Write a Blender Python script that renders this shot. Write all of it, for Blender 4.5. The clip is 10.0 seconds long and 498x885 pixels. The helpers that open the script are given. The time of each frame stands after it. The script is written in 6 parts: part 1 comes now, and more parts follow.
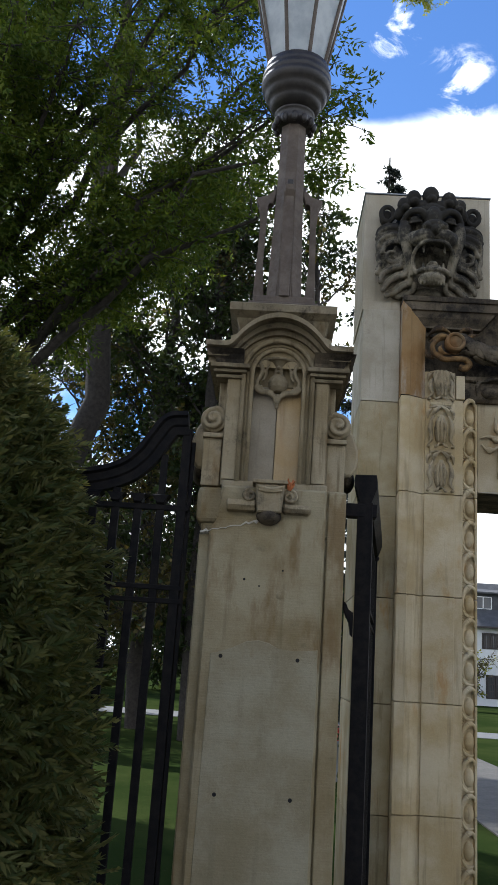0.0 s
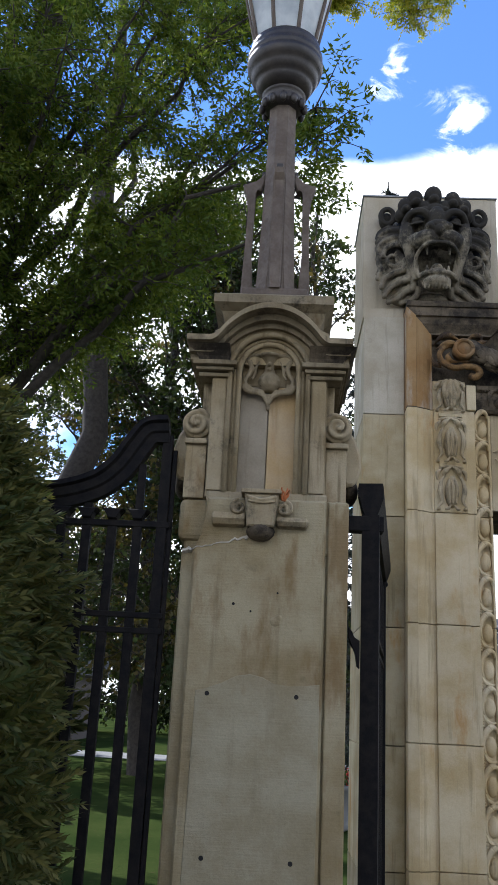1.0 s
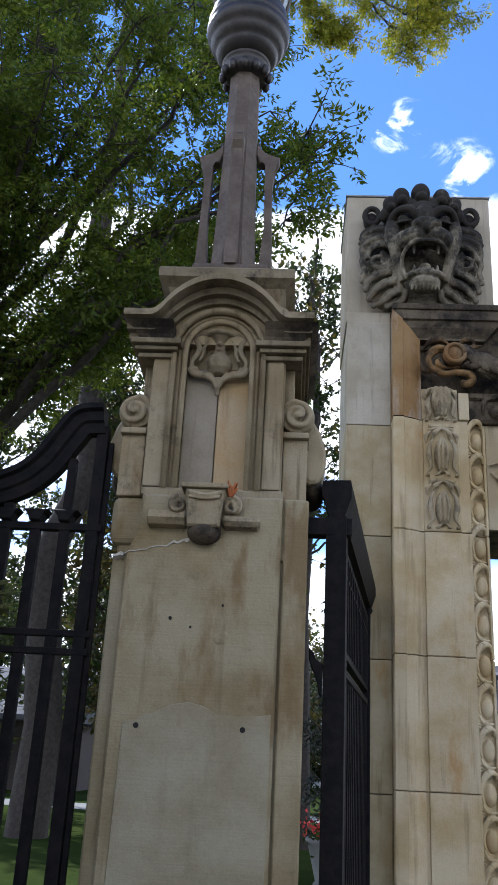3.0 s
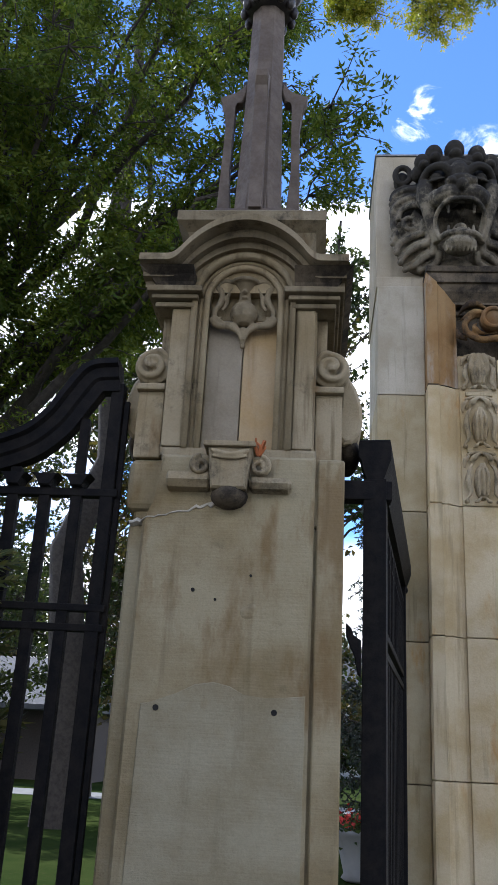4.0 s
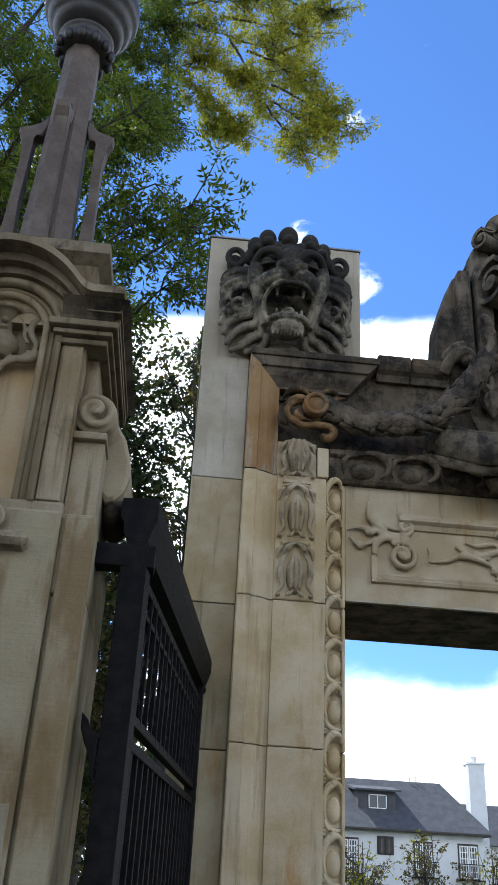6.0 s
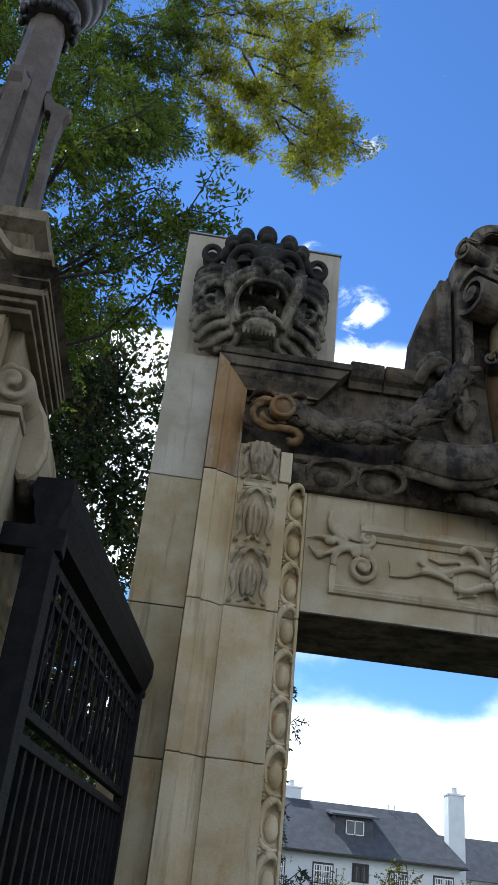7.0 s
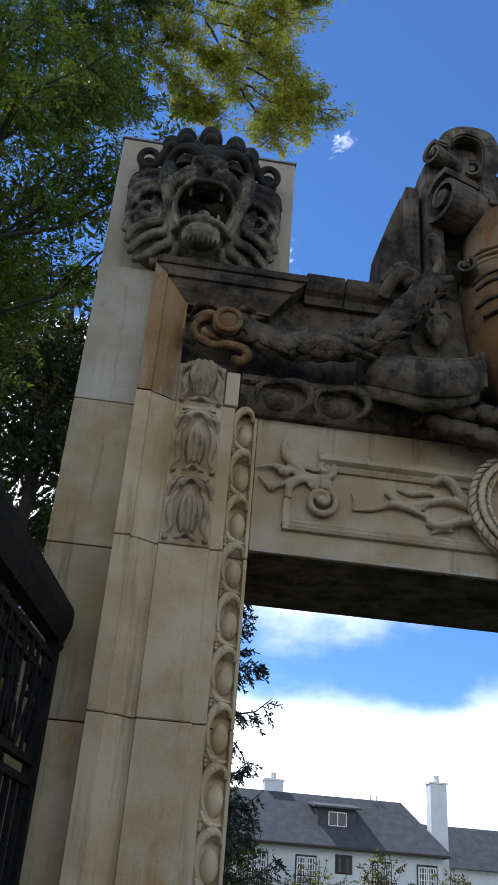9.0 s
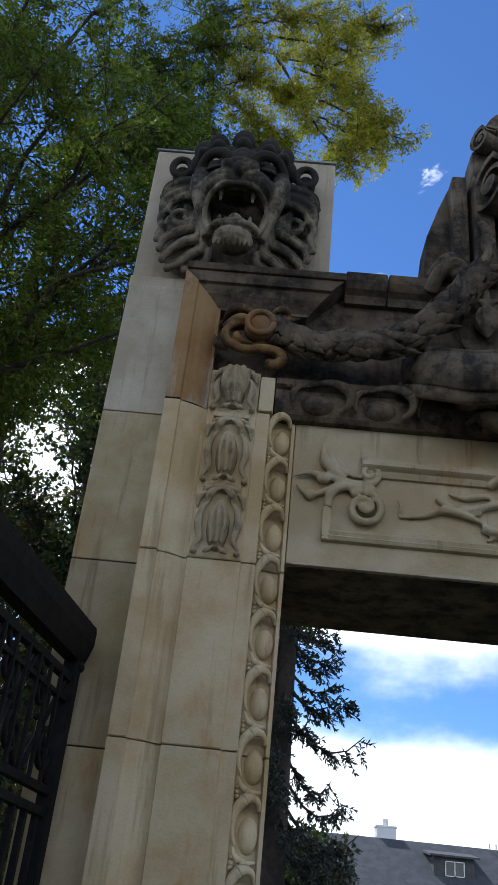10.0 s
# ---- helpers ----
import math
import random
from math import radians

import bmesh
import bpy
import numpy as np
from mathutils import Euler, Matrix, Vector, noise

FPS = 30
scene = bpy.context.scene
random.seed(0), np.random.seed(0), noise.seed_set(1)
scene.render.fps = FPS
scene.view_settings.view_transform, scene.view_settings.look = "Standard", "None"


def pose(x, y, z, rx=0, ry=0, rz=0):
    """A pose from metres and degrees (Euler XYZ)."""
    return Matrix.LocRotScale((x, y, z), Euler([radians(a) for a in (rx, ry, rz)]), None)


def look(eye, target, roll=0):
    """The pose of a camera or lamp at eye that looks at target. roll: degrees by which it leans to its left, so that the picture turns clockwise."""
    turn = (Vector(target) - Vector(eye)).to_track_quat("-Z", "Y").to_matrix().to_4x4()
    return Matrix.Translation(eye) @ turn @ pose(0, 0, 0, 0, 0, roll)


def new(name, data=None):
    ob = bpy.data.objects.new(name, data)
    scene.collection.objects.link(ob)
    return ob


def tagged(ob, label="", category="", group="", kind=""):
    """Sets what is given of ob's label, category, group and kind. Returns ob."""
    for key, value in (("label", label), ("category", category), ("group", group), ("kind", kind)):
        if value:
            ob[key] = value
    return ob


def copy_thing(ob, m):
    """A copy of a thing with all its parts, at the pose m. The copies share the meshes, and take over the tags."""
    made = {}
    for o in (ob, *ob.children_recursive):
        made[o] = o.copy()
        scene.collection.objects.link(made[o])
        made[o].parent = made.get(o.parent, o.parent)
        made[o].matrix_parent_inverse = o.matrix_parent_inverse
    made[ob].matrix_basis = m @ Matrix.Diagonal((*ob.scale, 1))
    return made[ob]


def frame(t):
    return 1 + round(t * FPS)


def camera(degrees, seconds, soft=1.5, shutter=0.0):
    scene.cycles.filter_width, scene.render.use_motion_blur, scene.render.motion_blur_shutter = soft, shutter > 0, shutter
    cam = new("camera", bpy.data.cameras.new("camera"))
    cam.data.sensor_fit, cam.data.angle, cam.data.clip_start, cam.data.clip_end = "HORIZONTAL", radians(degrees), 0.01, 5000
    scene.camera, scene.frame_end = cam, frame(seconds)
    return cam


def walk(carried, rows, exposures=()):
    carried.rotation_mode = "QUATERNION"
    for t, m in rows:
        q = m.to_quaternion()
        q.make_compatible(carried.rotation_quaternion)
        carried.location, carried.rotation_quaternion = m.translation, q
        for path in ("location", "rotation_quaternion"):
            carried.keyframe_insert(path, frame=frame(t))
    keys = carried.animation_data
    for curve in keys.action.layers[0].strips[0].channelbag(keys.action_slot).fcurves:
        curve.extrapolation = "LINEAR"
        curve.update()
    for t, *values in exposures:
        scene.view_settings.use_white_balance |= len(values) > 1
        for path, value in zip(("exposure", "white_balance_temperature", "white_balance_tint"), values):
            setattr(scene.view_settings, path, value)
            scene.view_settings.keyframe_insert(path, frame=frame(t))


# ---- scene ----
cam = camera(32.2, 10.0)
PATH = [
    (0, (0.064, 0.014, 1.808), (-0.013, 1.949, 2.308), 3.9),
    (0.5, (0.111, 0.271, 1.806), (-0.032, 2.195, 2.334), 4.4),
    (1, (0.129, 0.587, 1.798), (0.037, 2.497, 2.384), 3.0),
    (1.5, (0.254, 0.807, 1.807), (0.133, 2.715, 2.393), 3.1),
    (2, (0.435, 0.933, 1.812), (0.294, 2.818, 2.463), 3.7),
    (3.5, (0.339, 1.383, 1.734), (0.231, 3.257, 2.423), 2.9),
    (4, (0.332, 1.558, 1.738), (0.165, 3.436, 2.405), 3.2),
    (4.5, (0.52, 1.686, 1.743), (0.217, 3.532, 2.452), 3.9),
    (5, (0.688, 1.783, 1.721), (0.392, 3.614, 2.469), 4.6),
    (5.5, (0.7, 1.911, 1.744), (0.576, 3.746, 2.53), 4.6),
    (6, (0.686, 2.025, 1.745), (0.816, 3.799, 2.66), 3.2),
    (6.2, (0.674, 2.057, 1.753), (0.89, 3.811, 2.69), 3.1),
    (7.3, (1.061, 2.274, 1.753), (1.166, 4.031, 2.703), 7.1),
    (7.5, (1.104, 2.335, 1.75), (1.233, 4.105, 2.673), 6.4),
    (8, (1.115, 2.577, 1.727), (1.299, 4.345, 2.642), 6.2),
    (8.5, (1.115, 2.829, 1.737), (1.321, 4.582, 2.678), 4.5),
    (9, (1.235, 2.982, 1.736), (1.413, 4.735, 2.683), 4.6),
    (9.5, (1.452, 3.161, 1.727), (1.495, 4.889, 2.734), 6.5),
    (10, (1.587, 3.267, 1.749), (1.526, 4.993, 2.757), 6.2),
]
walk(cam, [(t, look(eye, target, roll)) for t, eye, target, roll in PATH],
     exposures=[(0, 0.64, 5850, 9), (0.6, 0.94, 5850, 10), (1.2, 1.02, 5750, 12), (3.5, 1.05, 5600, 13), (5.0, 1.08, 5800, 14), (5.5, 0.98, 5700, 11), (6.2, 0.87, 5550, 9), (7.5, 0.5, 5450, 7), (10, 0.36, 5550, 10)])

# ---- world, sun, exposure ----
SUN_AZ, SUN_EL = -36.0, 50.0
world = bpy.data.worlds.new("World")
scene.world = world
world.use_nodes = True
wn = world.node_tree
wn.nodes.clear()


def wnode(kind, **props):
    n = wn.nodes.new(kind)
    for k, v in props.items():
        n.inputs[k].default_value = v
    return n


w_out = wn.nodes.new("ShaderNodeOutputWorld")
sky = wn.nodes.new("ShaderNodeTexSky")
sky.sky_type = "NISHITA"
sky.sun_disc = False
sky.sun_elevation = radians(SUN_EL)
sky.sun_rotation = radians(SUN_AZ)
sky.air_density, sky.dust_density, sky.ozone_density = 1.0, 0.0, 3.5
sky_bg = wnode("ShaderNodeBackground", Strength=0.1)
w_tint = wn.nodes.new("ShaderNodeMix")
w_tint.data_type, w_tint.blend_type = "RGBA", "MULTIPLY"
w_tint.inputs[0].default_value = 1.0
w_tint.inputs[7].default_value = (0.80, 0.94, 1.12, 1)
wn.links.new(sky.outputs[0], w_tint.inputs[6])
wn.links.new(w_tint.outputs[2], sky_bg.inputs[0])
cloud_bg = wnode("ShaderNodeBackground", Strength=1.3)
cloud_bg.inputs[0].default_value = (1.0, 0.975, 0.93, 1)
w_co = wn.nodes.new("ShaderNodeTexCoord")
w_map = wn.nodes.new("ShaderNodeMapping")
w_map.inputs["Scale"].default_value = (1.0, 1.0, 1.7)
w_map.inputs["Location"].default_value = (0.35, 0.1, 0.0)
wn.links.new(w_co.outputs["Generated"], w_map.inputs[0])
w_n1 = wnode("ShaderNodeTexNoise", Scale=3.1, Detail=9.0, Roughness=0.56)
wn.links.new(w_map.outputs[0], w_n1.inputs["Vector"])
w_sep = wn.nodes.new("ShaderNodeSeparateXYZ")
wn.links.new(w_co.outputs["Generated"], w_sep.inputs[0])
# a low bank on the horizon, a clear band, a high bank, then blue with a few wisps
w_alt = wn.nodes.new("ShaderNodeValToRGB")
w_alt.color_ramp.interpolation = "EASE"
for z_, v_ in ((0.13, 0.98), (0.25, 0.40), (0.29, 0.43), (0.36, 0.98), (0.545, 0.92), (0.60, 0.13), (0.9, 0.10)):
    e_ = w_alt.color_ramp.elements.new(z_)
    e_.color = (v_, v_, v_, 1)
w_alt.color_ramp.elements[0].color = (1, 1, 1, 1)
w_alt.color_ramp.elements[-1].color = (0.1, 0.1, 0.1, 1)
wn.links.new(w_sep.outputs[2], w_alt.inputs[0])
w_add = wn.nodes.new("ShaderNodeMath")
w_add.operation = "MULTIPLY_ADD"
w_add.inputs[1].default_value = 0.9
wn.links.new(w_alt.outputs[0], w_add.inputs[0])
wn.links.new(w_n1.outputs[0], w_add.inputs[2])
w_sum = w_add.outputs[0]
w_n2 = wnode("ShaderNodeTexNoise", Scale=19.0, Detail=7.0, Roughness=0.66, Distortion=0.6)
wn.links.new(w_map.outputs[0], w_n2.inputs["Vector"])
w_fray = wn.nodes.new("ShaderNodeMapRange")
w_fray.inputs[1].default_value, w_fray.inputs[2].default_value = 0.38, 0.68
wn.links.new(w_n2.outputs[0], w_fray.inputs[0])
for az_, el_, size_ in ((7.0, 40.0, 0.04), (11.0, 47.4, 0.045), (9.4, 57.2, 0.06), (12.0, 37.0, 0.035), (20.0, 51.5, 0.04)):
    a_, e_ = radians(az_), radians(el_)
    w_d = wn.nodes.new("ShaderNodeVectorMath")
    w_d.operation = "DISTANCE"
    w_d.inputs[1].default_value = (math.sin(a_) * math.cos(e_), math.cos(a_) * math.cos(e_), math.sin(e_))
    wn.links.new(w_co.outputs["Generated"], w_d.inputs[0])
    w_r = wn.nodes.new("ShaderNodeMapRange")
    w_r.interpolation_type = "SMOOTHSTEP"
    for k_, v_ in zip((1, 2, 3, 4), (0.0, size_ * 1.7, 0.44, 0.0)):
        w_r.inputs[k_].default_value = v_
    wn.links.new(w_d.outputs["Value"], w_r.inputs[0])
    w_m = wn.nodes.new("ShaderNodeMath")
    w_m.operation = "MULTIPLY"
    wn.links.new(w_r.outputs[0], w_m.inputs[0])
    wn.links.new(w_fray.outputs[0], w_m.inputs[1])
    w_s = wn.nodes.new("ShaderNodeMath")
    wn.links.new(w_sum, w_s.inputs[0])
    wn.links.new(w_m.outputs[0], w_s.inputs[1])
    w_sum = w_s.outputs[0]
w_ramp = wn.nodes.new("ShaderNodeMapRange")
w_ramp.interpolation_type = "SMOOTHSTEP"
w_ramp.inputs[1].default_value, w_ramp.inputs[2].default_value = 0.88, 1.16
wn.links.new(w_sum, w_ramp.inputs[0])
w_mix = wn.nodes.new("ShaderNodeMixShader")
wn.links.new(w_ramp.outputs[0], w_mix.inputs[0])
wn.links.new(sky_bg.outputs[0], w_mix.inputs[1])
wn.links.new(cloud_bg.outputs[0], w_mix.inputs[2])
wn.links.new(w_mix.outputs[0], w_out.inputs[0])

sun_data = bpy.data.lights.new("sun", "SUN")
sun_data.energy, sun_data.angle, sun_data.color = 3.4, radians(0.6), (1.0, 0.95, 0.86)
sun = new("sun", sun_data)
_a, _e = radians(SUN_AZ), radians(SUN_EL)
sun_way = Vector((math.sin(_a) * math.cos(_e), math.cos(_a) * math.cos(_e), math.sin(_e)))
sun.matrix_world = look(sun_way * 60, (0, 0, 0))


# ---- materials ----
def material(name, rough=0.8, metal=0.0):
    m = bpy.data.materials.new(name)
    m.use_nodes = True
    b = m.node_tree.nodes["Principled BSDF"]
    b.inputs["Roughness"].default_value = rough
    b.inputs["Metallic"].default_value = metal
    return m, m.node_tree, b


def noise_node(nt, scale, detail=5, rough=0.55, stretch=(1, 1, 1), co=None):
    t = nt.nodes.new("ShaderNodeNewGeometry")
    mp = nt.nodes.new("ShaderNodeMapping")
    mp.inputs["Scale"].default_value = stretch
    nt.links.new(t.outputs["Position"], mp.inputs[0])
    n = nt.nodes.new("ShaderNodeTexNoise")
    n.inputs["Scale"].default_value, n.inputs["Detail"].default_value, n.inputs["Roughness"].default_value = scale, detail, rough
    nt.links.new(mp.outputs[0], n.inputs["Vector"])
    return n


def ramp(nt, src, lo, hi, a=0.0, b=1.0):
    r = nt.nodes.new("ShaderNodeMapRange")
    r.interpolation_type = "SMOOTHSTEP"
    for k, v in zip((1, 2, 3, 4), (lo, hi, a, b)):
        r.inputs[k].default_value = v
    nt.links.new(src, r.inputs[0])
    return r.outputs[0]


def mix(nt, fac, a, b, mode="MIX"):
    m = nt.nodes.new("ShaderNodeMix")
    m.data_type, m.blend_type = "RGBA", mode
    if isinstance(fac, (int, float)):
        m.inputs[0].default_value = fac
    else:
        nt.links.new(fac, m.inputs[0])
    for sock, v in ((m.inputs[6], a), (m.inputs[7], b)):
        if isinstance(v, (tuple, list)):
            sock.default_value = (*v[:3], 1)
        else:
            nt.links.new(v, sock)
    return m.outputs[2]


def bump(nt, b, src, strength, dist, after=None):
    n = nt.nodes.new("ShaderNodeBump")
    n.inputs["Strength"].default_value, n.inputs["Distance"].default_value = strength, dist
    nt.links.new(src, n.inputs["Height"])
    if after is not None:
        nt.links.new(after.outputs[0], n.inputs["Normal"])
    nt.links.new(n.outputs[0], b.inputs["Normal"])
    return n


def stone(name, base, pale, stain, soot, soot_at=0.62, stain_at=0.55, streak=0.5, soot_z=None, groove=0.0, vary=0.12):
    """Weathered sandstone: mottled tone, rusty stains, black soot crust, rain streaks and a pitted grain."""
    m, nt, b = material(name, 0.9)
    b.inputs["Specular IOR Level"].default_value = 0.25
    big = noise_node(nt, 2.3, 6, 0.6)
    col = mix(nt, ramp(nt, big.outputs[0], 0.35, 0.66), base, pale)
    st = noise_node(nt, 3.1, 5, 0.62, (1.7, 1.7, 0.55))
    col = mix(nt, ramp(nt, st.outputs[0], stain_at, stain_at + 0.16, 0, 0.75), col, stain)
    run = noise_node(nt, 9.0, 4, 0.6, (2.2, 2.2, 0.16))
    col = mix(nt, ramp(nt, run.outputs[0], 0.54, 0.72, 0, streak), col, tuple(c * 0.5 for c in base))
    sn = noise_node(nt, 5.5, 9, 0.74)
    src = sn.outputs[0]
    if soot_z:
        tc = nt.nodes.new("ShaderNodeNewGeometry")
        sp = nt.nodes.new("ShaderNodeSeparateXYZ")
        nt.links.new(tc.outputs["Position"], sp.inputs[0])
        up = ramp(nt, sp.outputs[2], soot_z[0], soot_z[1], -0.10, 0.16)
        ad = nt.nodes.new("ShaderNodeMath")
        nt.links.new(src, ad.inputs[0])
        nt.links.new(up, ad.inputs[1])
        src = ad.outputs[0]
    col = mix(nt, ramp(nt, src, soot_at - 0.03, soot_at + 0.2, 0, 0.92), col, soot)
    grain = noise_node(nt, 120, 4, 0.7)
    col = mix(nt, 0.35, col, mix(nt, grain.outputs[0], (0.25, 0.25, 0.25), (0.78, 0.78, 0.78)), "OVERLAY")
    if vary:
        oi = nt.nodes.new("ShaderNodeObjectInfo")
        hs = nt.nodes.new("ShaderNodeHueSaturation")
        nt.links.new(ramp(nt, oi.outputs["Random"], 0, 1, 1 - vary, 1 + vary), hs.inputs["Value"])
        nt.links.new(col, hs.inputs["Color"])
        col = hs.outputs[0]
    nt.links.new(col, b.inputs["Base Color"])
    pit = noise_node(nt, 38, 6, 0.7)
    b1 = bump(nt, b, pit.outputs[0], 0.55, 0.006)
    b2 = bump(nt, b, grain.outputs[0], 0.35, 0.0025, b1)
    if groove:
        gr = noise_node(nt, 60, 2, 0.5, (0.06, 0.06, 1.6))
        bump(nt, b, gr.outputs[0], groove, 0.003, b2)
    return m


SAND = stone("sandstone_pier", (0.215, 0.165, 0.084), (0.325, 0.28, 0.178), (0.165, 0.105, 0.042), (0.05, 0.042, 0.03), 0.62, 0.515, 0.35, groove=0.5, vary=0)
SAND_PATCH = stone("sandstone_smooth_patch", (0.225, 0.188, 0.112), (0.32, 0.288, 0.2), (0.23, 0.165, 0.08), (0.08, 0.07, 0.05), 0.70, 0.58, 0.18, groove=0.5, vary=0)
SAND_UP = stone("sandstone_pier_carved", (0.225, 0.172, 0.092), (0.345, 0.29, 0.19), (0.165, 0.10, 0.036), (0.03, 0.025, 0.02), 0.56, 0.55, 0.75)
SAND_GREY = stone("sandstone_bluish", (0.225, 0.188, 0.13), (0.33, 0.285, 0.215), (0.3, 0.19, 0.085), (0.06, 0.055, 0.05), 0.68, 0.60, 0.4)
SAND_TAN = stone("sandstone_tan_slab", (0.41, 0.28, 0.125), (0.46, 0.36, 0.225), (0.38, 0.21, 0.08), (0.08, 0.07, 0.06), 0.72, 0.58, 0.4)
# heavier soot patches stand in for the shade in the husks' crevices
HUSK = stone("sooted_shaded_husk_stone", (0.30, 0.235, 0.135), (0.42, 0.355, 0.24), (0.34, 0.19, 0.06), (0.04, 0.033, 0.026), 0.52, 0.57, 0.6)
PORTAL = stone("sandstone_gateway", (0.44, 0.335, 0.175), (0.58, 0.49, 0.325), (0.42, 0.225, 0.06), (0.09, 0.075, 0.055), 0.68, 0.57, 0.5)
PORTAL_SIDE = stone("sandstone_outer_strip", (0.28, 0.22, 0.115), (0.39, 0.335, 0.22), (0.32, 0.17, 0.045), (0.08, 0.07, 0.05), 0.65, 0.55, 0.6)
PORTAL_PALE = stone("sandstone_washed_pale", (0.35, 0.305, 0.22), (0.48, 0.44, 0.35), (0.28, 0.24, 0.16), (0.11, 0.1, 0.085), 0.62, 0.63, 0.5)
ORANGE = stone("iron_stained_sandstone", (0.27, 0.145, 0.05), (0.37, 0.24, 0.11), (0.46, 0.42, 0.35), (0.09, 0.05, 0.025), 0.60, 0.50, 0.5)
SAND_TOP = stone("sandstone_sooted_cornice", (0.15, 0.118, 0.068), (0.28, 0.232, 0.15), (0.13, 0.08, 0.032), (0.028, 0.024, 0.019), 0.53, 0.55, 0.7)
# soot-black stone; also carries painted shade under the lintel and cornice ends
SOOT_AND_SHADE = stone("soot_and_shade_stone", (0.085, 0.067, 0.045), (0.165, 0.132, 0.09), (0.14, 0.07, 0.026), (0.016, 0.014, 0.012), 0.43, 0.58, 0.6)
LINTEL = stone("sandstone_lintel", (0.40, 0.32, 0.19), (0.52, 0.44, 0.30), (0.36, 0.22, 0.085), (0.06, 0.052, 0.04), 0.67, 0.60, 0.6)
RUSTY = stone("rusty_sooted_stone", (0.21, 0.115, 0.04), (0.31, 0.2, 0.09), (0.3, 0.15, 0.04), (0.025, 0.02, 0.017), 0.40, 0.58, 0.6, vary=0)
LION = stone("lion_stone", (0.16, 0.135, 0.095), (0.30, 0.26, 0.185), (0.22, 0.145, 0.07), (0.016, 0.015, 0.014), 0.385, 0.62, 0.6, (4.9, 5.95), vary=0)
BLOCK = stone("sandstone_lion_block", (0.36, 0.31, 0.22), (0.44, 0.39, 0.30), (0.3, 0.2, 0.095), (0.1, 0.09, 0.075), 0.72, 0.61, 0.35)
CREST = stone("crest_stone", (0.10, 0.08, 0.056), (0.2, 0.165, 0.115), (0.17, 0.09, 0.03), (0.016, 0.015, 0.013), 0.44, 0.6, 0.6, vary=0.2)
SHIELD = stone("shield_stone", (0.2, 0.11, 0.045), (0.28, 0.2, 0.11), (0.27, 0.12, 0.03), (0.04, 0.032, 0.025), 0.54, 0.54, 0.7)
FRESH = stone("fresh_broken_stone", (0.42, 0.38, 0.3), (0.6, 0.56, 0.48), (0.3, 0.22, 0.12), (0.1, 0.08, 0.06), 0.6, 0.56, 0.2)


def plain(name, col, rough=0.6, metal=0.0, var=0.25, scale=14, bmp=0.3, dist=0.003, col2=None):
    m, nt, b = material(name, rough, metal)
    n = noise_node(nt, scale, 6, 0.65)
    c2 = col2 or tuple(c * (1 - var) for c in col)
    nt.links.new(mix(nt, ramp(nt, n.outputs[0], 0.35, 0.68), col, c2), b.inputs["Base Color"])
    f = noise_node(nt, scale * 9, 4, 0.6)
    nt.links.new(ramp(nt, f.outputs[0], 0.3, 0.7, max(0, rough - 0.12), min(1, rough + 0.12)), b.inputs["Roughness"])
    bump(nt, b, f.outputs[0], bmp, dist)
    return m


IRON = plain("black_painted_iron", (0.007, 0.007, 0.008), 0.7, 0.0, 0.3, 18, 0.3, 0.002, (0.016, 0.014, 0.013))
IRON.node_tree.nodes['Principled BSDF'].inputs['Specular IOR Level'].default_value = 0.1
BRONZE = plain("weathered_brown_paint", (0.085, 0.062, 0.044), 0.7, 0.0, 0.3, 7, 0.3, 0.002, (0.14, 0.108, 0.08))
BRONZE_DK = plain("dark_brown_paint", (0.022, 0.018, 0.016), 0.5, 0.0, 0.3, 12, 0.3, 0.002, (0.045, 0.037, 0.031))
HOLE_SHADE = plain("hole_shade", (0.012, 0.011, 0.01), 0.95)
BARK = plain("tree_bark", (0.055, 0.045, 0.037), 0.95, 0, 0.5, 11, 0.9, 0.02)
STUCCO = plain("white_stucco", (0.72, 0.73, 0.73), 0.9, 0, 0.1, 1.2, 0.2, 0.01)
TRIMDK = plain("dark_timber_trim", (0.06, 0.05, 0.045), 0.8)
WHITE = plain("white_paint", (0.8, 0.8, 0.79), 0.6, 0, 0.06, 3)
ROOF = plain("dark_roof_shingles", (0.055, 0.057, 0.062), 0.9, 0, 0.35, 1.6, 0.5, 0.03, (0.085, 0.086, 0.09))
DARKGLASS = plain("window_glass", (0.05, 0.055, 0.06), 0.15, 0, 0.3, 0.6, 0.05, 0.001)
PAVING = plain("worn_paving", (0.11, 0.10, 0.085), 0.9, 0, 0.3, 2.5)
ROAD = plain("pale_asphalt", (0.17, 0.17, 0.165), 0.9, 0, 0.2, 1.5)
RED = plain("red_flowers", (0.5, 0.03, 0.02), 0.7)
DRYLEAF = plain("dry_orange_leaf", (0.42, 0.13, 0.04), 0.7)
m, nt, b = material("milky_lamp_glass", 0.35)
GLASS = m
b.inputs["Base Color"].default_value = (0.62, 0.66, 0.68, 1)
b.inputs["Transmission Weight"].default_value = 0.35
n = noise_node(nt, 7, 4, 0.6)
nt.links.new(mix(nt, ramp(nt, n.outputs[0], 0.35, 0.7), (0.66, 0.70, 0.71), (0.42, 0.47, 0.50)), b.inputs["Base Color"])


